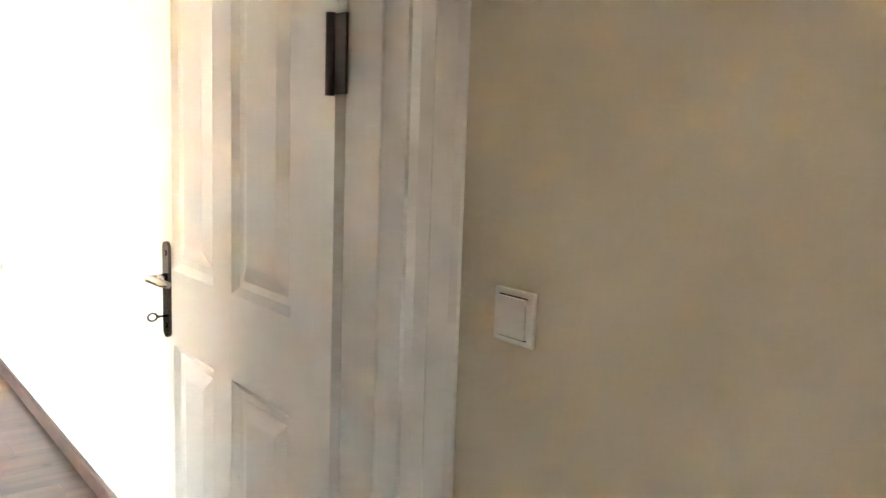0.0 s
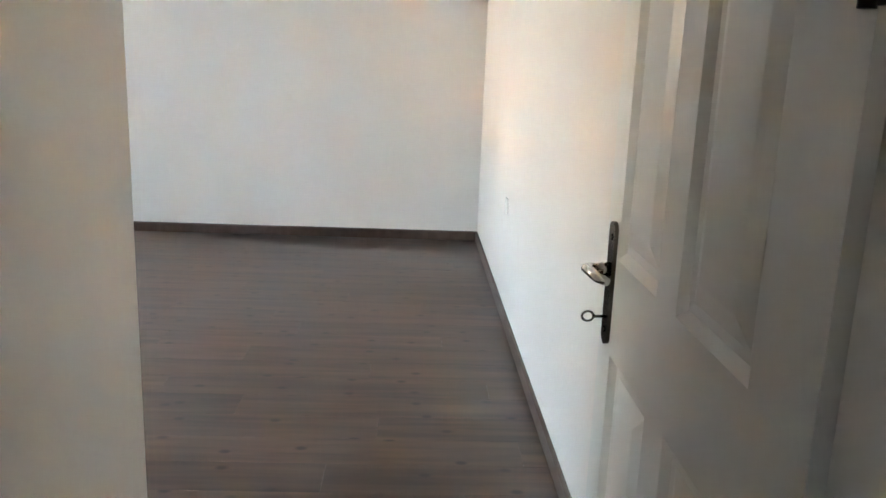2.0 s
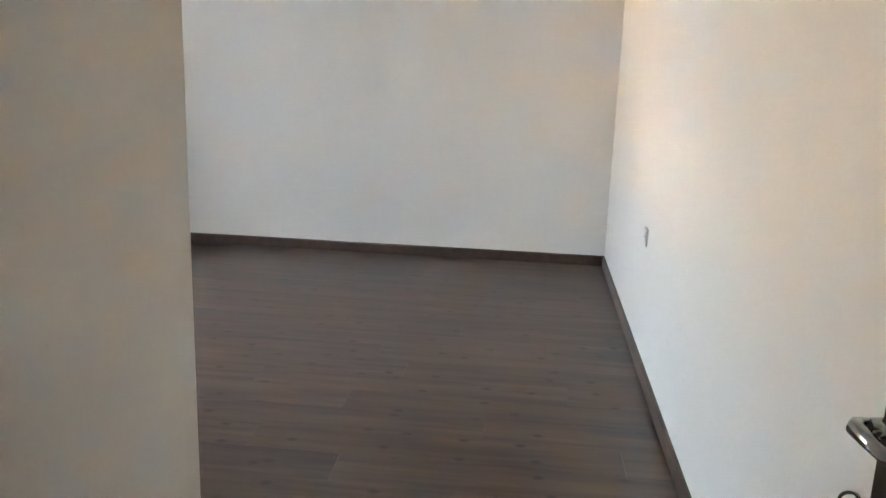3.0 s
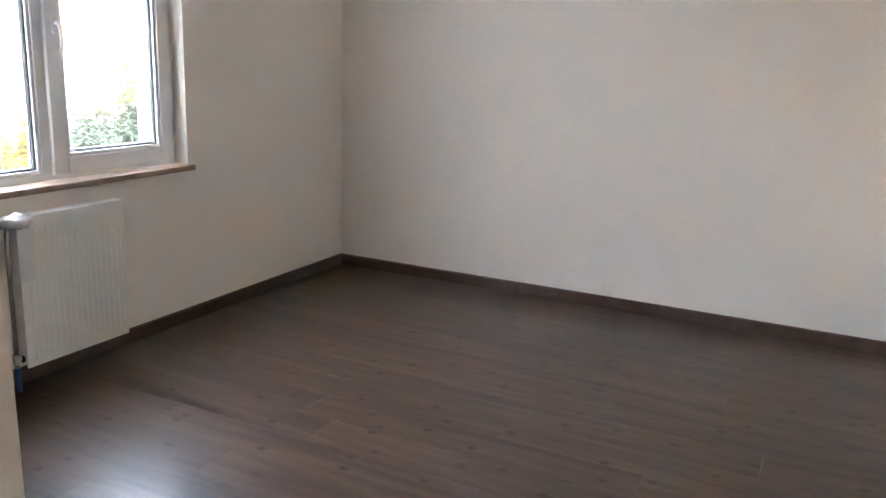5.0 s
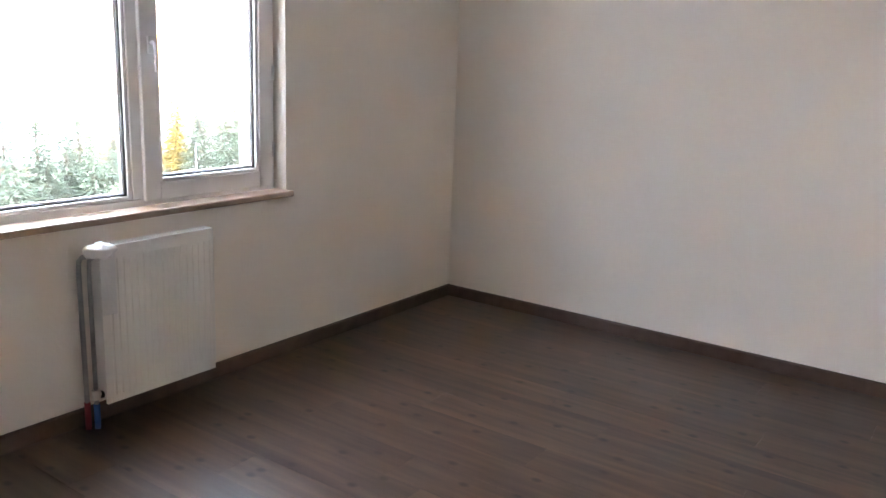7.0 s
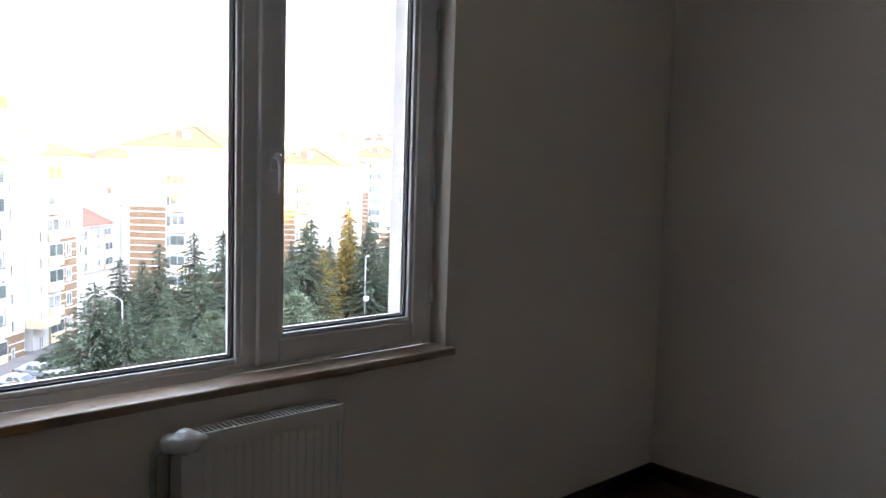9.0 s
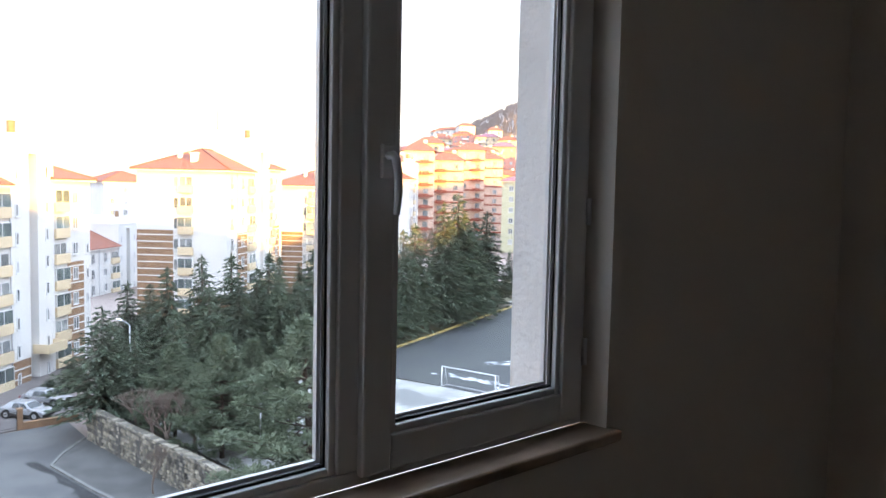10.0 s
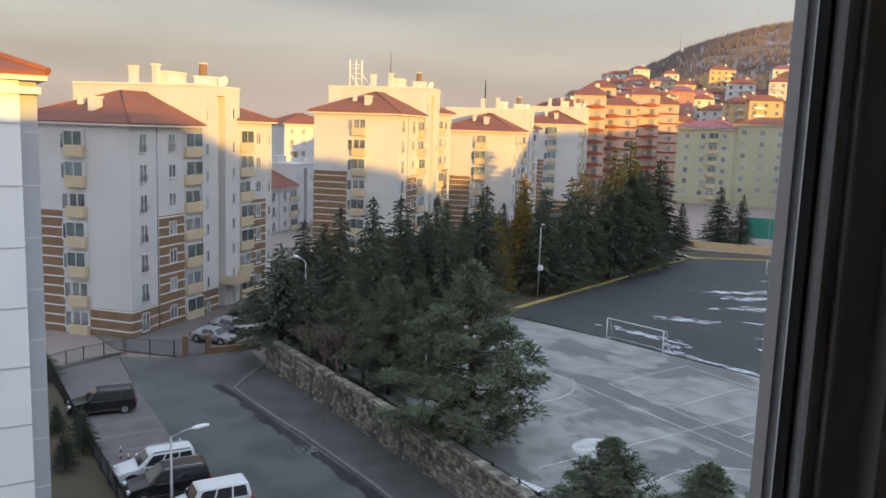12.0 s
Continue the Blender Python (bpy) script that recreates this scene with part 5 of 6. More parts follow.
def conifer_parts(h, spread, seed, mat, droop=0.25, base=0.08):
    """A fir or cedar with tiers of drooping limbs: trunk, limbs and crown."""
    rg = random.Random(seed)
    trunk = tube(bmesh.new(), [(0, 0, -0.3), (0.03 * h * rg.uniform(-0.3, 0.3), 0, h * 0.5), (0, 0, h * 0.97)], [0.022 * h, 0.012 * h, 0.003 * h], 8)
    limbs = bmesh.new()
    tufts = []
    z = base * h
    while z < h * 0.98:
        f = (z / h - base) / (1 - base)
        reach = spread * (1 - f) ** 0.85 + 0.12
        n = max(4, int(9 * (1 - f) + 5))
        for k in range(n):
            a = 2 * math.pi * (k + rg.random()) / n
            r = reach * rg.uniform(0.55, 1.12)
            zz = z + rg.uniform(-0.25, 0.25)
            tip = Vector((r * math.cos(a), r * math.sin(a), zz - droop * r * rg.uniform(0.4, 1.3) + 0.10 * r))
            root = Vector((0, 0, zz + 0.15 * r))
            if r > 0.9:
                tube(limbs, [root, root.lerp(tip, 0.5) + Vector((0, 0, 0.05 * r)), tip], [0.03, 0.02, 0.008], 4, False)
            m = max(2, int(r / 0.20))
            for i in range(m):
                q = (i + 1.0 + rg.uniform(-0.3, 0.3)) / m
                p = root.lerp(tip, min(q, 1.03)) + Vector((rg.uniform(-0.16, 0.16), rg.uniform(-0.16, 0.16), rg.uniform(-0.14, 0.10)))
                d = (tip - root).normalized() + Vector((rg.uniform(-0.7, 0.7), rg.uniform(-0.7, 0.7), rg.uniform(-0.45, 0.25)))
                tufts.append((p, d, rg.uniform(0.30, 0.65), rg.uniform(0.06, 0.12)))
        z += h * 0.021 + 0.10 * (1 - f)
    for i in range(6):
        tufts.append((Vector((0, 0, h * (0.95 + 0.01 * i))), Vector((rg.uniform(-0.2, 0.2), rg.uniform(-0.2, 0.2), 1)), 0.5, 0.08))
    return mesh_of("trunk", trunk, M["bark"]), mesh_of("limbs", limbs, M["bark"]), tuft_mesh("crown", tufts, mat)


def pine_parts(h, spread, seed, mat):
    """A broad pine: forked limbs that carry rounded clumps of long needles."""
    rg = random.Random(seed)
    trunk = tube(bmesh.new(), [(0, 0, -0.3), (0.15, 0.1, h * 0.35), (-0.1, 0.05, h * 0.7), (0.05, 0, h * 0.96)], [0.20, 0.15, 0.09, 0.03], 8)
    limbs = bmesh.new()
    tufts = []
    for level in range(17):
        f = level / 16
        z = h * (0.10 + 0.86 * f)
        reach = spread * (1 - f ** 1.6) * (0.75 + 0.25 * min(1, f * 4)) + 0.25
        n = 7 if f < 0.75 else 5
        for k in range(n):
            a = 2 * math.pi * (k + rg.random() * 0.9) / n
            r = reach * rg.uniform(0.6, 1.1)
            root = Vector((0, 0, z))
            tip = Vector((r * math.cos(a), r * math.sin(a), z + r * rg.uniform(0.0, 0.35)))
            mid = root.lerp(tip, 0.55) + Vector((0, 0, -0.12 * r))
            tube(limbs, [root, mid, tip], [0.05, 0.03, 0.012], 5, False)
            for c in range(max(2, int(r * 1.7))):
                q = 0.35 + 0.65 * (c + rg.random()) / max(2, int(r * 1.7))
                centre = (root.lerp(mid, q / 0.55) if q < 0.55 else mid.lerp(tip, (q - 0.55) / 0.45)) + Vector((rg.uniform(-0.3, 0.3), rg.uniform(-0.3, 0.3), rg.uniform(-0.05, 0.25)))
                size = rg.uniform(0.34, 0.62)
                for i in range(60):
                    d = Vector((rg.gauss(0, 1), rg.gauss(0, 1), rg.gauss(0.45, 0.8))).normalized()
                    tufts.append((centre + d * size * rg.uniform(0.3, 1.0), d, rg.uniform(0.18, 0.34), rg.uniform(0.026, 0.05)))
    return mesh_of("trunk", trunk, M["bark"]), mesh_of("limbs", limbs, M["bark"]), tuft_mesh("crown", tufts, mat)


def bare_parts(h, seed, mat):
    """A leafless tree or shrub of forked twigs."""
    rg = random.Random(seed)
    bm = bmesh.new()
    twigs = bmesh.new()

    def grow(p, d, length, rad, depth):
        q = p + d * length
        tube(bm if depth < 2 else twigs, [p, p.lerp(q, 0.5) + Vector((rg.uniform(-0.06, 0.06), rg.uniform(-0.06, 0.06), 0)) * length, q], [rad, rad * 0.8, rad * 0.6], 5 if depth < 2 else 3, False)
        if depth < 5:
            for i in range(3 if depth < 4 else 4):
                nd = (d + Vector((rg.uniform(-0.75, 0.75), rg.uniform(-0.75, 0.75), rg.uniform(-0.15, 0.45)))).normalized()
                grow(p.lerp(q, rg.uniform(0.6, 1.0)), nd, length * rg.uniform(0.6, 0.85), rad * 0.6, depth + 1)
    grow(Vector((0, 0, -0.1)), Vector((0.05, 0, 1)), h * 0.30, 0.024 * h, 0)
    return mesh_of("trunk", bm, mat), mesh_of("twigs", twigs, mat)


def place_tree(meshes, x, y, z, scale, turn, label, category="tree", group="trees by the sports ground", names=("trunk", "limbs", "crown")):
    ob = holder("tree", Matrix.LocRotScale((x, y, z), Euler((0, 0, radians(turn))), scale), label, category, group)
    for nm, me in zip(names, meshes):
        part(nm, me, None, ob)
    return ob


firs = [conifer_parts(13, 3.0, s, M["cedar"]) for s in (1, 2, 3)]
cedars = [conifer_parts(11, 4.2, s, M["cedar"], 0.12, 0.10) for s in (7, 8)]
golden = conifer_parts(12, 2.8, 21, M["yellow_leaf"])
pines = [pine_parts(11, 4.3, s, M["pine"]) for s in (4, 5)]
bares = [bare_parts(6, s, M["twig"]) for s in (31, 32)]
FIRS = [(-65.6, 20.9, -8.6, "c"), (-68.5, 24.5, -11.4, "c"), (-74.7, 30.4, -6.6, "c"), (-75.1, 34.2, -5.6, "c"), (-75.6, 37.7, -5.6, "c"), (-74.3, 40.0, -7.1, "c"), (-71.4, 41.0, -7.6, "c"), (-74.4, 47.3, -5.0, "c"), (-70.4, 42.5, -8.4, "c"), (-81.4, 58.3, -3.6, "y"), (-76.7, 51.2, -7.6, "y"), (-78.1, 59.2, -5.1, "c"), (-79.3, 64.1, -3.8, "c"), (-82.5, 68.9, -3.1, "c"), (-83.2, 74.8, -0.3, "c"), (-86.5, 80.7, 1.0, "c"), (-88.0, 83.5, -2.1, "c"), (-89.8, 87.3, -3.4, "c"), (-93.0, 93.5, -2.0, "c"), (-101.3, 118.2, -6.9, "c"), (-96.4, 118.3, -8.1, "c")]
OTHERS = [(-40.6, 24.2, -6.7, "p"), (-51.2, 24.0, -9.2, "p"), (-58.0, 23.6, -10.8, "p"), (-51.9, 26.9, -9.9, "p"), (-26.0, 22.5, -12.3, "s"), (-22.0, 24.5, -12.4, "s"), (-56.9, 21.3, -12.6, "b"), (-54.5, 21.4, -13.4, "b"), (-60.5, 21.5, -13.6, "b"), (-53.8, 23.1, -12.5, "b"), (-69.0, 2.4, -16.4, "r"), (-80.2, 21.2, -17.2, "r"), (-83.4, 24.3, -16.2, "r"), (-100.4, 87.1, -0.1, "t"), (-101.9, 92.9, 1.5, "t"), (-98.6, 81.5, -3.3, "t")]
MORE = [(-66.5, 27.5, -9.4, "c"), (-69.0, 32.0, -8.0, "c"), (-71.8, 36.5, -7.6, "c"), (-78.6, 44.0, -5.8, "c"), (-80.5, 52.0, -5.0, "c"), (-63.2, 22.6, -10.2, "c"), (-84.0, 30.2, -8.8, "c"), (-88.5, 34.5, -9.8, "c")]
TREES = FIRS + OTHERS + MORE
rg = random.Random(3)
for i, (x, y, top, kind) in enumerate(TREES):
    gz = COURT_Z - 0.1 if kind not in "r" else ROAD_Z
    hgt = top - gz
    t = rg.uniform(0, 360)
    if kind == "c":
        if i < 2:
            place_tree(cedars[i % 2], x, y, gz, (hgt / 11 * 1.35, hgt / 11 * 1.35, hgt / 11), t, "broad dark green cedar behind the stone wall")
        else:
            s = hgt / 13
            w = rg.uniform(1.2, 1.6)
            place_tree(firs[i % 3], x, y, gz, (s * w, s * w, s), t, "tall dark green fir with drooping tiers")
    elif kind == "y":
        place_tree(golden, x, y, gz, (hgt / 12,) * 3, t, "tall tree with yellow needles")
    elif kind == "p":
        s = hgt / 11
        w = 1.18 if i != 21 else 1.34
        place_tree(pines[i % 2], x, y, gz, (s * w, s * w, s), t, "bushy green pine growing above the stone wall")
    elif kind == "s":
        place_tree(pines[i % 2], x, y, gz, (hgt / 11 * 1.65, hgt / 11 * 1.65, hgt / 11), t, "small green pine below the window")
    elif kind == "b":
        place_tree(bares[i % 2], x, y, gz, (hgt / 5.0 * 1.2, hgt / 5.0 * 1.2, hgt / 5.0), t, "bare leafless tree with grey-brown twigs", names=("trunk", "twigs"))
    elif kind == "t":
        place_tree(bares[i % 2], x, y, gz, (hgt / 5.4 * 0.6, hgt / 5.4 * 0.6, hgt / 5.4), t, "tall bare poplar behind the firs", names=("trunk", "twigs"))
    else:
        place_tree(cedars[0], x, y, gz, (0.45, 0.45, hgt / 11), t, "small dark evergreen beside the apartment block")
place_tree(bares[0], -50.3, 18.6, ROAD_Z + 0.12, (0.55, 0.55, 0.8), 40, "thin bare street tree on the pavement", names=("trunk", "twigs"))
for x, y, s in ((-52.5, 3.3, 0.28), (-56.4, 2.2, 0.2), (-50, 2.0, 0.22)):
    place_tree(cedars[1], x, y, ROAD_Z, (s, s, s), 10 * x, "small conical garden evergreen on the lawn")
# far row of evergreens beyond the pitch
for k in range(26):
    a, d = radians(30 + k * 1.35), 108 + 26 * rg.random() + k * 1.6
    x, y = 0.3 - d * math.cos(a), -2.8 + d * math.sin(a)
    if -95 < x < -40 and 45 < y < 122 and x > -72 - (y - 48) * 0.42:
        continue
    s = rg.uniform(0.55, 0.8)
    place_tree(firs[k % 3], x, y, COURT_Z - 0.1, (s * 1.25, s * 1.25, s), k * 47, "dark evergreen in the belt of trees beyond the pitch")


# ---- stone wall ----
def stone_wall():
    x0, x1, h = -65.2, 12.0, 2.55
    w = holder("stone_wall", (x0, 19.6, ROAD_Z), "rough rubble stone retaining wall along the pavement", "wall", kind="structure")
    yy = lambda x: 19.35 + (x - x0) * 0.055 if x < -38 else 20.85
    bm = bmesh.new()
    n = 24
    for i in range(n):
        a, c = x0 + (x1 - x0) * i / n, x0 + (x1 - x0) * (i + 1) / n
        box(bm, a - x0, c - x0, yy((a + c) / 2) + 0.06 - 19.6, yy((a + c) / 2) + 0.75 - 19.6, -0.2, h - 0.04)
    part("mortar_core", bm, M["mortar"], w)
    rg = random.Random(17)
    verts, faces = [], []
    z = 0.0
    row = 0
    while z < h - 0.05:
        hh = rg.uniform(0.22, 0.36)
        x = x0 + rg.uniform(0, 0.3)
        while x < -26:
            ww = rg.uniform(0.22, 0.60)
            if rg.random() < 0.97:
                i = len(verts)
                b = yy(x) - 19.6
                g = 0.022
                pr = rg.uniform(0.02, 0.10)
                zz0, zz1 = z + g + rg.uniform(-0.03, 0.03), z + hh - g + rg.uniform(-0.03, 0.03)
                xa, xb = x - x0 + g, x - x0 + ww - g
                for (px, pz) in ((xa, zz0), (xb, zz0 + rg.uniform(-0.02, 0.02)), (xb, zz1), (xa, zz1 + rg.uniform(-0.02, 0.02))):
                    verts.append((px, b + 0.08, pz))
                for (px, pz) in ((xa + 0.03, zz0 + 0.03), (xb - 0.03, zz0 + 0.03), (xb - 0.04, zz1 - 0.03), (xa + 0.03, zz1 - 0.04)):
                    verts.append((px, b + 0.06 - pr, pz))
                faces.append((i + 4, i + 5, i + 6, i + 7))
                for k in range(4):
                    faces.append((i + k, i + (k + 1) % 4, i + 4 + (k + 1) % 4, i + 4 + k))
            x += ww
        z += hh
    me = bpy.data.meshes.new("stones")
    me.from_pydata(verts, [], faces)
    me.materials.append(M["stone"])
    part("stones", me, None, w, kind="stuff")
    bm = bmesh.new()
    for i in range(110):
        a = x0 + i * 0.7
        box(bm, a - x0 + 0.02, a - x0 + 0.68, yy(a) - 0.03 - 19.6, yy(a) + 0.80 - 19.6, h - 0.035 + rg.uniform(-0.01, 0.02), h + 0.10 + rg.uniform(-0.03, 0.04))
    part("coping", bm, M["stone"], w, kind="stuff")


stone_wall()


# ---- fences ----
def fence(points, height, z, label, gap=2.2, bars=0.14):
    f = holder("fence", (points[0][0], points[0][1], z), label, "fence")
    o = Vector((points[0][0], points[0][1], 0))
    post = mesh_of("post", boxes((-0.04, 0.04, -0.04, 0.04, -0.1, height + 0.08)), M["fence"])
    for a, c in zip(points, points[1:]):
        a, c = Vector((*a, 0)) - o, Vector((*c, 0)) - o
        n = max(1, round((c - a).length / gap))
        ang = math.atan2(c.y - a.y, c.x - a.x)
        for k in range(n + 1):
            part("post", post, None, f).location = a.lerp(c, k / n)
        ln = (c - a).length
        for zz in (0.15, height - 0.05):
            part("rail", boxes((0, ln, -0.015, 0.015, zz - 0.02, zz + 0.02)), M["fence"], f).matrix_basis = pose(a.x, a.y, 0, 0, 0, math.degrees(ang))
        bm = bmesh.new()
        k = bars
        while k < ln:
            box(bm, k - 0.008, k + 0.008, -0.008, 0.008, 0.15, height - 0.05)
            k += bars
        part("bars", bm, M["fence"], f, kind="stuff").matrix_basis = pose(a.x, a.y, 0, 0, 0, math.degrees(ang))
    return f


fence([(-74.0, 9.4), (-73.0, 6.0), (-71.3, 3.1), (-60, 3.4), (-38, 4.3)], 1.3, ROAD_Z + 0.1, "dark metal railing behind the parking bays")
fence([(-74.2, 9.6), (-71.4, 13.2), (-71.6, 16.0)], 1.5, ROAD_Z, "dark metal railing of the apartment yard")
fence([(-65.0, 20.9), (-40, 22.2), (-20, 22.4)], 1.2, COURT_Z, "dark wire fence above the stone wall", 2.6, 0.2)
for x, y in ((-71.5, 16.2), (-71.6, 14.2)):
    g = holder("gate_post", (x, y, ROAD_Z), "brown brick gate post of the yard", "post", "gate posts")
    part("pillar", bevelled(boxes((-0.2, 0.2, -0.2, 0.2, 0, 1.7)), 0.02, 1), M["cladding"], g)
    part("cap", bevelled(boxes((-0.25, 0.25, -0.25, 0.25, 1.7, 1.8)), 0.02, 1), M["cladding"], g)
slab("yard_wall", [(-71.9, 16.4), (-71.5, 16.4), (-71.4, 21.0), (-71.8, 21.0)], ROAD_Z + 0.5, 0.6, M["cladding"], "low brick wall of the apartment yard", "wall")
strip("pitch_wall", [(-106, 108), (-98, 114), (-90, 119.5), (-70, 128)], 0.35, COURT_Z + 1.25, 1.4, M["facade_tan"], "low tan wall behind the pitch", "wall")
gs = holder("screen_fence", (-100.0, 124.0, COURT_Z), "bright green netting on a fence behind the pitch", "fence")
part("net", boxes((0, 34, -0.03, 0.03, 1.6, 5.4)), M["green_sheet"], gs).matrix_basis = pose(0, 0, 0, 0, 0, 30)
for k in range(9):
    part("post", boxes((-0.06, 0.06, -0.12, -0.04, -0.2, 5.6)), M["steel"], gs).matrix_basis = pose(k * 4.2 * math.cos(radians(30)), k * 4.2 * math.sin(radians(30)), 0, 0, 0, 30)


# ---- goals, bench, lamps ----
def goal(x, y, width, turn):
    g = holder("goal", pose(x, y, COURT_Z + 0.01, 0, 0, turn), "white metal football goal frame on the pitch", "goal", "football goals")
    h, d, r = 2.05, 0.95, 0.05
    for s in (0, width):
        part("goal_post", tube(bmesh.new(), [(s, 0, 0), (s, 0, h)], r, 8), M["white_metal"], g)
        part("side_stay", tube(bmesh.new(), [(s, 0, h), (s, d * 0.5, h * 0.97), (s, d, 0.03)], 0.03, 6), M["white_metal"], g)
        part("ground_bar", tube(bmesh.new(), [(s, 0, 0.03), (s, d, 0.03)], 0.03, 6), M["white_metal"], g)
    part("crossbar", tube(bmesh.new(), [(0, 0, h), (width, 0, h)], r, 8), M["white_metal"], g)
    part("back_bar", tube(bmesh.new(), [(0, d, 0.03), (width, d, 0.03)], 0.03, 6), M["white_metal"], g)


goal(-57.2, 50.9, 6.3, 11)
goal(-76.5, 99.8, 6.4, 22)
be = holder("bench", pose(-33.2, 23.2, COURT_Z + 0.015, 0, 0, 15), "white slatted bench beside the court", "bench")
for k in range(4):
    part("slat", boxes((-1.1, 1.1, -0.3 + k * 0.16, -0.17 + k * 0.16, 0.45, 0.49)), M["white_metal"], be)
for s in (-0.9, 0.9):
    part("leg", boxes((s - 0.04, s + 0.04, -0.28, 0.28, 0, 0.45)), M["fence"], be)


def street_lamp(x, y, z, height, arm, turn, label, box_z=0):
    l = holder("street_lamp", pose(x, y, z, 0, 0, turn), label, "lamp", "street lamps")
    part("pole", tube(bmesh.new(), [(0, 0, -0.1), (0, 0, height * 0.6), (0, 0, height)], [0.09, 0.07, 0.05], 10), M["steel"], l)
    part("arm", tube(bmesh.new(), [(0, 0, height - 0.05), (arm * 0.5, 0, height + 0.18), (arm, 0, height + 0.3)], 0.035, 8), M["steel"], l)
    hd = bmesh.new()
    bmesh.ops.create_icosphere(hd, subdivisions=2, radius=1, matrix=Matrix.LocRotScale((arm + 0.28, 0, height + 0.33), Euler((0, -0.15, 0)), (0.40, 0.17, 0.09)))
    for f in hd.faces:
        f.smooth = True
    part("lamp_head", hd, M["white_metal"], l, "pale oval lamp head")
    if box_z:
        part("junction_box", bevelled(boxes((0.05, 0.45, -0.3, 0.3, box_z, box_z + 0.55)), 0.03, 1), M["white_metal"], l, "white metal box on the pole")


street_lamp(-33.0, 4.4, ROAD_Z, 7.7, 0.9, 80, "grey steel street lamp beside the parking bays")
street_lamp(-75.2, 56.3, COURT_Z, 8.6, 0.05, 0, "tall pale floodlight pole by the pitch", 3.5)
street_lamp(-66.5, 23.5, COURT_Z, 7.6, 1.0, 200, "street lamp standing among the evergreens")
street_lamp(-47.5, 25.0, COURT_Z, 4.6, 0.6, 60, "short lamp post between the pines")
for x, y in ((-50.4, 5.2), (-49.0, 5.4), (-50.2, 8.7), (-48.0, 8.6)):
    p = holder("bollard", (x, y, ROAD_Z), "red and white plastic parking bollard", "bollard", "parking bollards")
    for k in range(4):
        part("band", tube(bmesh.new(), [(0, 0, k * 0.2), (0, 0, k * 0.2 + 0.198)], 0.05, 8), M["lamp_red"] if k % 2 == 0 else M["white_metal"], p)
def antenna_frame(place, turn):
    """Three white tubes with rungs and slanting stays."""
    h = holder("antenna_frame", pose(*place, 0, 0, turn), "white tubular antenna frame standing on the rooftop", "antenna")
    for u in (-0.95, 0.0, 0.95):
        part("pole", tube(bmesh.new(), [(0, u, 0), (0, u, 4.1)], 0.11, 6), M["white_metal"], h)
    for z in (1.2, 2.0, 2.8, 3.4):
        part("rung", tube(bmesh.new(), [(0, -0.95, z), (0, 0.95, z)], 0.05, 6), M["white_metal"], h)
    for u in (-0.95, 0.95):
        part("stay", tube(bmesh.new(), [(0, u, 2.0), (0, u + 1.5, 0)], 0.07, 6), M["white_metal"], h)


antenna_frame((-119.3, 52.4, 7.9), -30)
p = holder("rooftop_mast", (-115.9, 56.8, 7.9), "thin dark antenna mast on the rooftop", "antenna", "rooftop masts")
part("pole", tube(bmesh.new(), [(0, 0, 0), (0, 0, 5.4)], 0.05, 6), M["fence"], p)
p = holder("rooftop_mast", (-158.0, 103.0, 2.0), "thin dark lattice mast beyond the rooftops", "antenna", "rooftop masts")
part("pole", tube(bmesh.new(), [(0, 0, -20), (0, 0, 4.0), (0, 0, 11.5)], [0.3, 0.25, 0.08], 6), M["fence"], p)


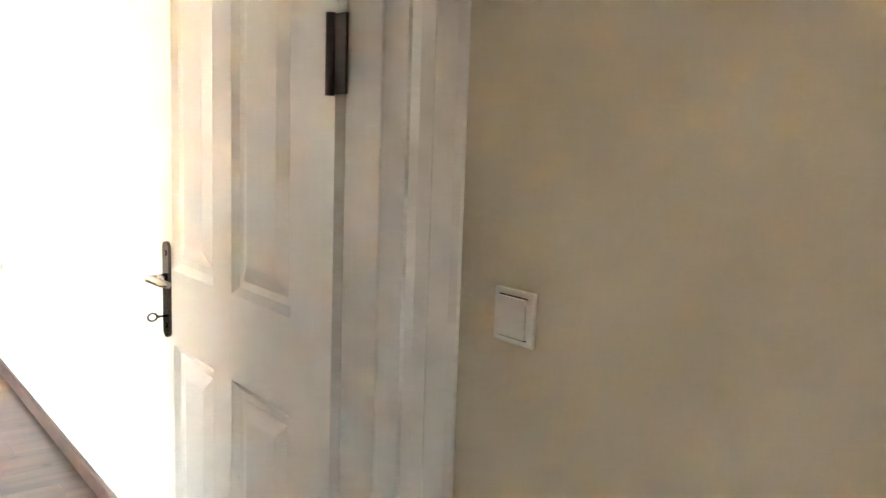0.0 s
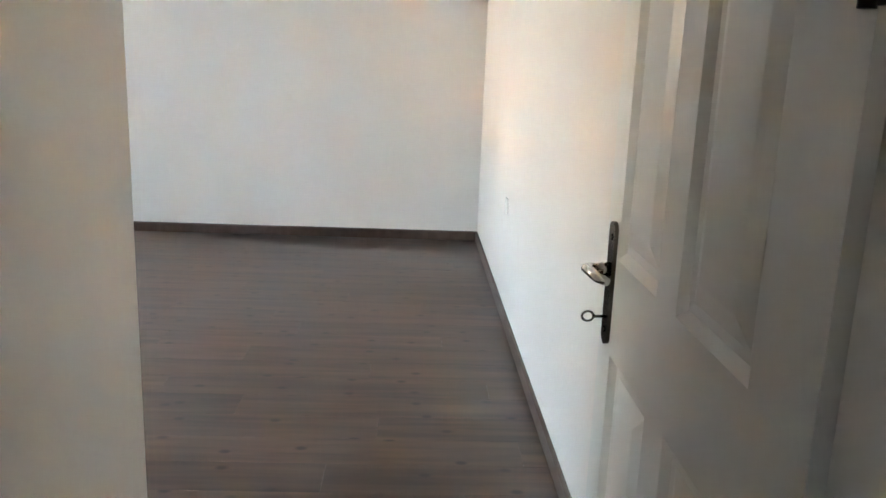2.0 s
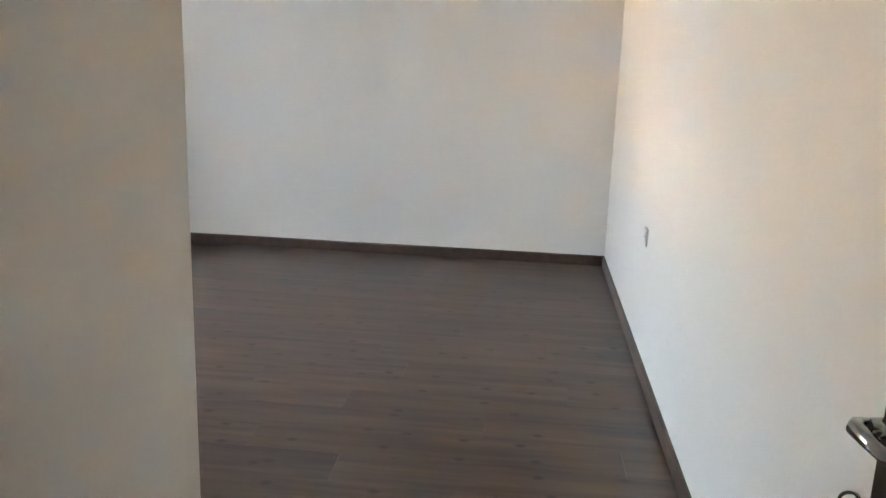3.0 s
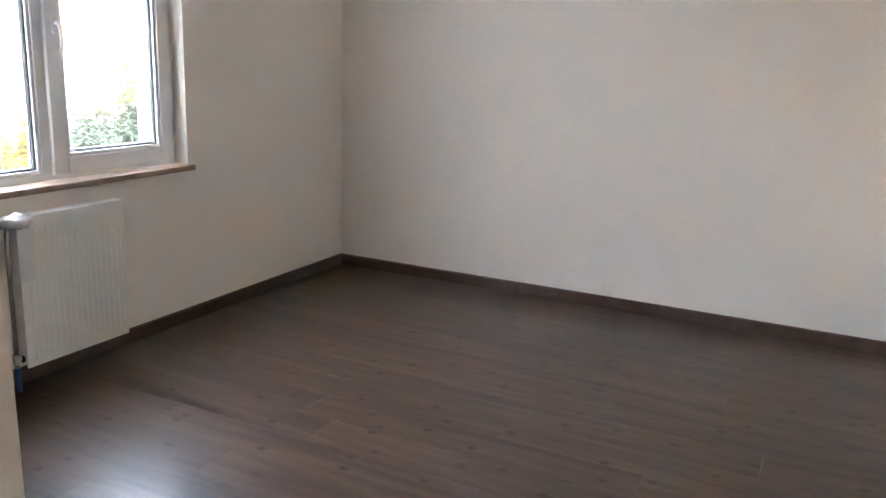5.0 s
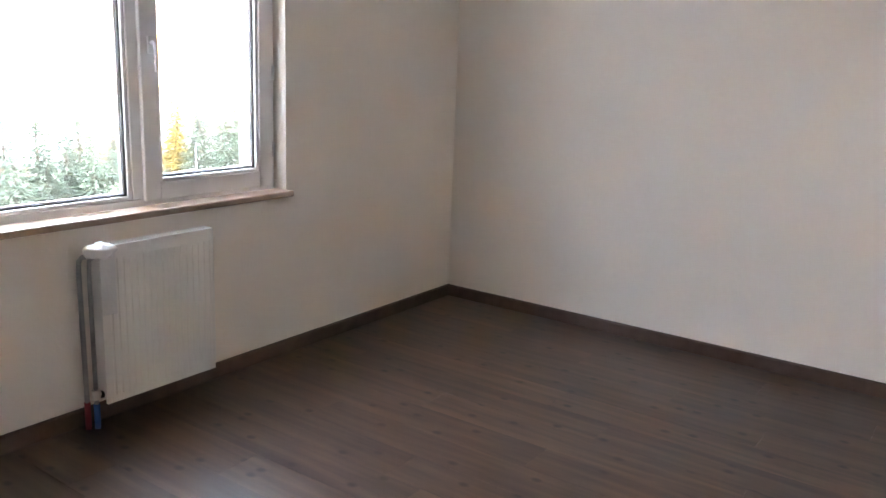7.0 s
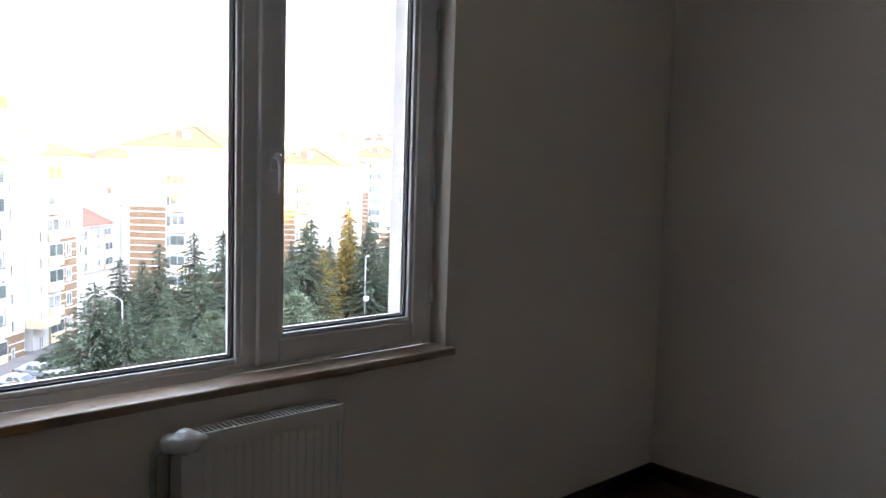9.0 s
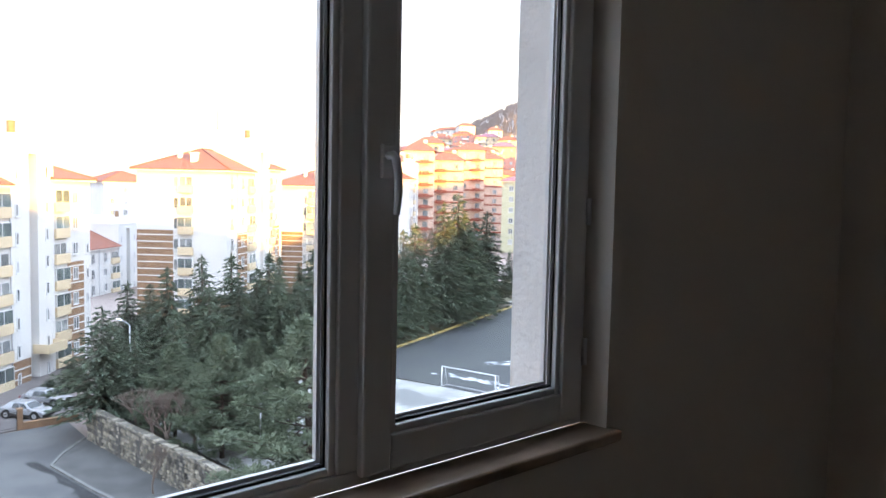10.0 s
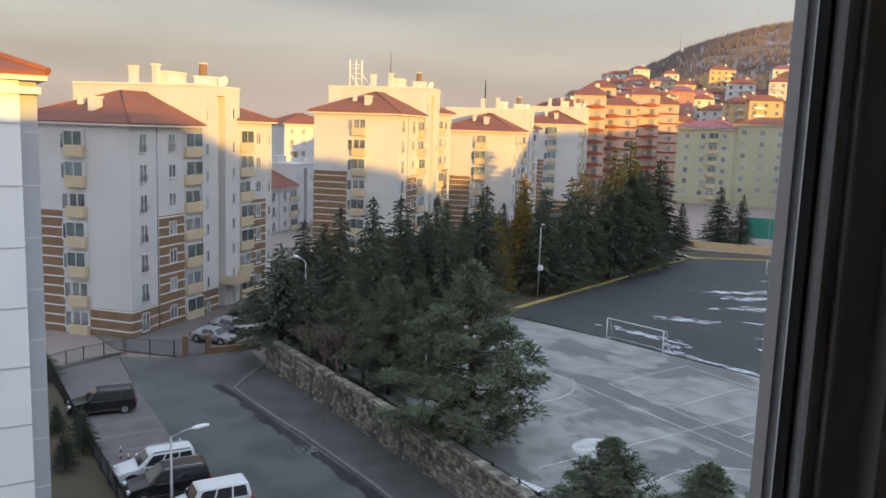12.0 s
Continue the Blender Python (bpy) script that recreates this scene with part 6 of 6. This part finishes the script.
# ---- cars ----
def car(x, y, z, turn, paint, kind, label):
    """Local +x is forward."""
    c = holder("car", pose(x, y, z, 0, 0, turn), label, "car", "parked cars")
    L, W, H = {"suv": (4.5, 1.84, 1.75), "sedan": (4.4, 1.76, 1.46), "van": (4.4, 1.82, 1.85)}[kind]
    hood = 0.98 if kind != "sedan" else 0.88
    belt = {"suv": 1.08, "sedan": 0.92, "van": 1.15}[kind]
    front, rear = L / 2, -L / 2
    low = [(rear, 0.38), (rear + 0.02, belt - 0.15), (rear + 0.08, belt), (front - 1.25, belt), (front - 0.25, hood - 0.10), (front - 0.04, hood - 0.30), (front, 0.42), (front - 0.12, 0.25), (rear + 0.15, 0.25)]
    bm = prism(bmesh.new(), low, "y", -W / 2, W / 2)
    bevelled(bm, 0.11, 3)
    for v in bm.verts:                          # the plan narrows towards nose and tail, the sides lean in above the waist
        v.co.y *= 1 - 0.14 * abs(v.co.x / (L / 2)) ** 5 - 0.05 * max(0, v.co.z - 0.7)
    for f in bm.faces:
        f.smooth = True
    part("body", bm, M[paint], c)
    part("sill_trim", bevelled(boxes((rear + 0.25, front - 0.3, -W / 2 + 0.01, W / 2 - 0.01, 0.22, 0.42)), 0.04, 1), M["fence"], c)
    roof_r = rear + (0.18 if kind != "sedan" else 0.95)
    ws0, ws1 = front - 1.15, front - (1.85 if kind != "van" else 1.6)
    base_r = rear + (0.05 if kind != "sedan" else 0.35)

    def ring(xf, xr, wid, zz):
        return [(xf, -wid, zz), (xf, wid, zz), (xr, wid, zz), (xr, -wid, zz)]
    bm = bmesh.new()
    r0 = [bm.verts.new(p) for p in ring(ws0, base_r, W / 2 - 0.05, belt - 0.02)]
    r1 = [bm.verts.new(p) for p in ring(ws1, roof_r, W / 2 - 0.24, H - 0.06)]
    r2 = [bm.verts.new(p) for p in ring(ws1 - 0.18, roof_r + 0.12, W / 2 - 0.36, H)]
    for p, q in ((r0, r1), (r1, r2)):
        for k in range(4):
            bm.faces.new((p[k], p[(k + 1) % 4], q[(k + 1) % 4], q[k]))
    bm.faces.new(r2)
    bm.faces.new(r0[::-1])
    bmesh.ops.recalc_face_normals(bm, faces=bm.faces[:])
    bevelled(bm, 0.05, 2)
    part("cabin", bm, M[paint], c)

    def pane(a, b, lo, hi, out):
        """A glass plate between two rings of the cabin, from corner a to b, over a share of the height."""
        A, B = [Vector(p) for p in ring(ws0, base_r, W / 2 - 0.05, belt - 0.02)], [Vector(p) for p in ring(ws1, roof_r, W / 2 - 0.24, H - 0.06)]
        pts = []
        for u, v in ((lo, 0.10), (hi, 0.10), (hi, 0.90), (lo, 0.90)):
            pts.append(A[a].lerp(A[b], u).lerp(B[a].lerp(B[b], u), v))
        nrm = (pts[1] - pts[0]).cross(pts[3] - pts[0]).normalized()
        if nrm.dot(sum(pts, Vector()) / 4 - Vector((0, 0, belt))) < 0:
            nrm = -nrm
        g = bmesh.new()
        i = [g.verts.new(p - nrm * 0.01) for p in pts]
        o = [g.verts.new(p + nrm * 0.012) for p in pts]
        for k in range(4):
            g.faces.new((i[k], i[(k + 1) % 4], o[(k + 1) % 4], o[k]))
        g.faces.new(o)
        g.faces.new(i[::-1])
        bmesh.ops.recalc_face_normals(g, faces=g.faces[:])
        part(out, g, M["car_glass"], c)
    pane(0, 1, 0.05, 0.95, "windscreen")
    pane(2, 3, 0.08, 0.92, "rear_window")
    for a, b, s in ((1, 2, 1), (0, 3, -1)):
        pane(a, b, 0.10, 0.36, "side_window")
        pane(a, b, 0.39, 0.66, "side_window")
        if kind != "sedan":
            pane(a, b, 0.69, 0.93, "side_window")
    for wx in (front - 0.85, rear + 0.80):
        for s in (-1, 1):
            yy = s * (W / 2 - 0.10)
            tyre = bevelled(tube(bmesh.new(), [(wx, yy - 0.11, 0.33), (wx, yy + 0.118, 0.33)], 0.33, 20), 0.02, 1)
            part("wheel_arch", tube(bmesh.new(), [(wx, yy + s * 0.02, 0.36), (wx, yy + s * 0.104, 0.36)], 0.42, 18), M["tyre"], c)
            ob = part("wheel", tyre, M["tyre"], c)
            part("rim", tube(bmesh.new(), [(wx, yy + s * 0.10, 0.33), (wx, yy + s * 0.130, 0.33)], 0.22, 14), M["rim"], ob)
    for s in (-1, 1):
        part("headlight", bevelled(boxes((front - 0.22, front - 0.02, s * (W / 2 - 0.28) - 0.17, s * (W / 2 - 0.28) + 0.17, hood - 0.32, hood - 0.14)), 0.02, 1), M["lamp_clear"], c)
        part("tail_light", bevelled(boxes((rear - 0.015, rear + 0.1, s * (W / 2 - 0.14) - 0.09, s * (W / 2 - 0.14) + 0.09, belt - 0.34, belt - 0.04)), 0.015, 1), M["lamp_red"], c)
        part("mirror", bevelled(boxes((ws0 - 0.32, ws0 - 0.16, s * (W / 2 + 0.08) - 0.09, s * (W / 2 + 0.08) + 0.09, belt, belt + 0.16)), 0.03, 1), M[paint], c)
        if kind == "suv":
            part("roof_rail", boxes((roof_r + 0.2, ws1 - 0.2, s * (W / 2 - 0.30) - 0.02, s * (W / 2 - 0.30) + 0.02, H - 0.02, H + 0.05)), M["steel"], c)
    part("bumper", bevelled(boxes((front - 0.10, front + 0.05, -W / 2 + 0.06, W / 2 - 0.06, 0.28, 0.50)), 0.03, 1), M["fence"], c)
    part("number_plate", boxes((rear - 0.022, rear - 0.004, -0.26, 0.26, 0.62, 0.74)), M["white_metal"], c)
    return c


car(-59.6, 5.5, ROAD_Z + 0.006, -96, "car_black", "suv", "black off-road car parked in a paved bay")
car(-46.7, 6.5, ROAD_Z + 0.006, -92, "car_white", "suv", "white estate car parked beside a black one")
car(-44.2, 6.6, ROAD_Z + 0.006, -92, "car_black", "suv", "black off-road car parked between two white ones")
car(-40.6, 7.9, ROAD_Z + 0.006, -92, "car_white", "van", "white van parked at the end of the bays")
car(-75.0, 17.7, ROAD_Z + 0.025, 38, "car_silver", "sedan", "silver saloon car parked in the apartment yard")
car(-78.3, 20.3, ROAD_Z + 0.025, 38, "car_silver", "sedan", "dusty silver saloon car behind another in the yard")


# ---- woods, masts and scrub on the hill ----
rg = random.Random(77)
verts, faces = [], []
count = 0
while count < 6000:
    a, r = rg.uniform(39, 76), rg.uniform(400, 860)
    x, y = -r * math.cos(radians(a)), r * math.sin(radians(a))
    if any((x - p) ** 2 + (y - q) ** 2 < 150 for p, q in spots):
        continue
    z = hill_height(x, y)
    for stem in range(4):                      # a bare tree far off: a few thin leaning stems
        px, py = x + rg.uniform(-1.6, 1.6), y + rg.uniform(-1.6, 1.6)
        h, w = rg.uniform(2.0, 4.6), rg.uniform(0.35, 0.75)
        i = len(verts)
        verts += [(px + w * math.cos(t), py + w * math.sin(t), z - 1) for t in (0, 2.1, 4.2)]
        verts.append((px + rg.uniform(-1.2, 1.2), py + rg.uniform(-1.2, 1.2), z + h))
        faces += [(i, i + 1, i + 3), (i + 1, i + 2, i + 3), (i + 2, i, i + 3)]
    count += 1
me = bpy.data.meshes.new("hill_woods")
me.from_pydata(verts, [], faces)
me.materials.append(M["woods"])
tagged(new("hill_woods", me), "bare brown woods scattered over the hillside", "woods", kind="stuff")
for a, r, h in ((49.2, 830, 34), (51.2, 850, 30), (46.5, 800, 18)):
    x, y = -r * math.cos(radians(a)), r * math.sin(radians(a))
    p = holder("radio_mast", (x, y, hill_height(x, y) - 1), "thin distant radio mast on the hilltop", "mast", "radio masts")
    part("pole", tube(bmesh.new(), [(0, 0, 0), (0, 0, h)], [0.45, 0.2], 5), M["steel"], p)
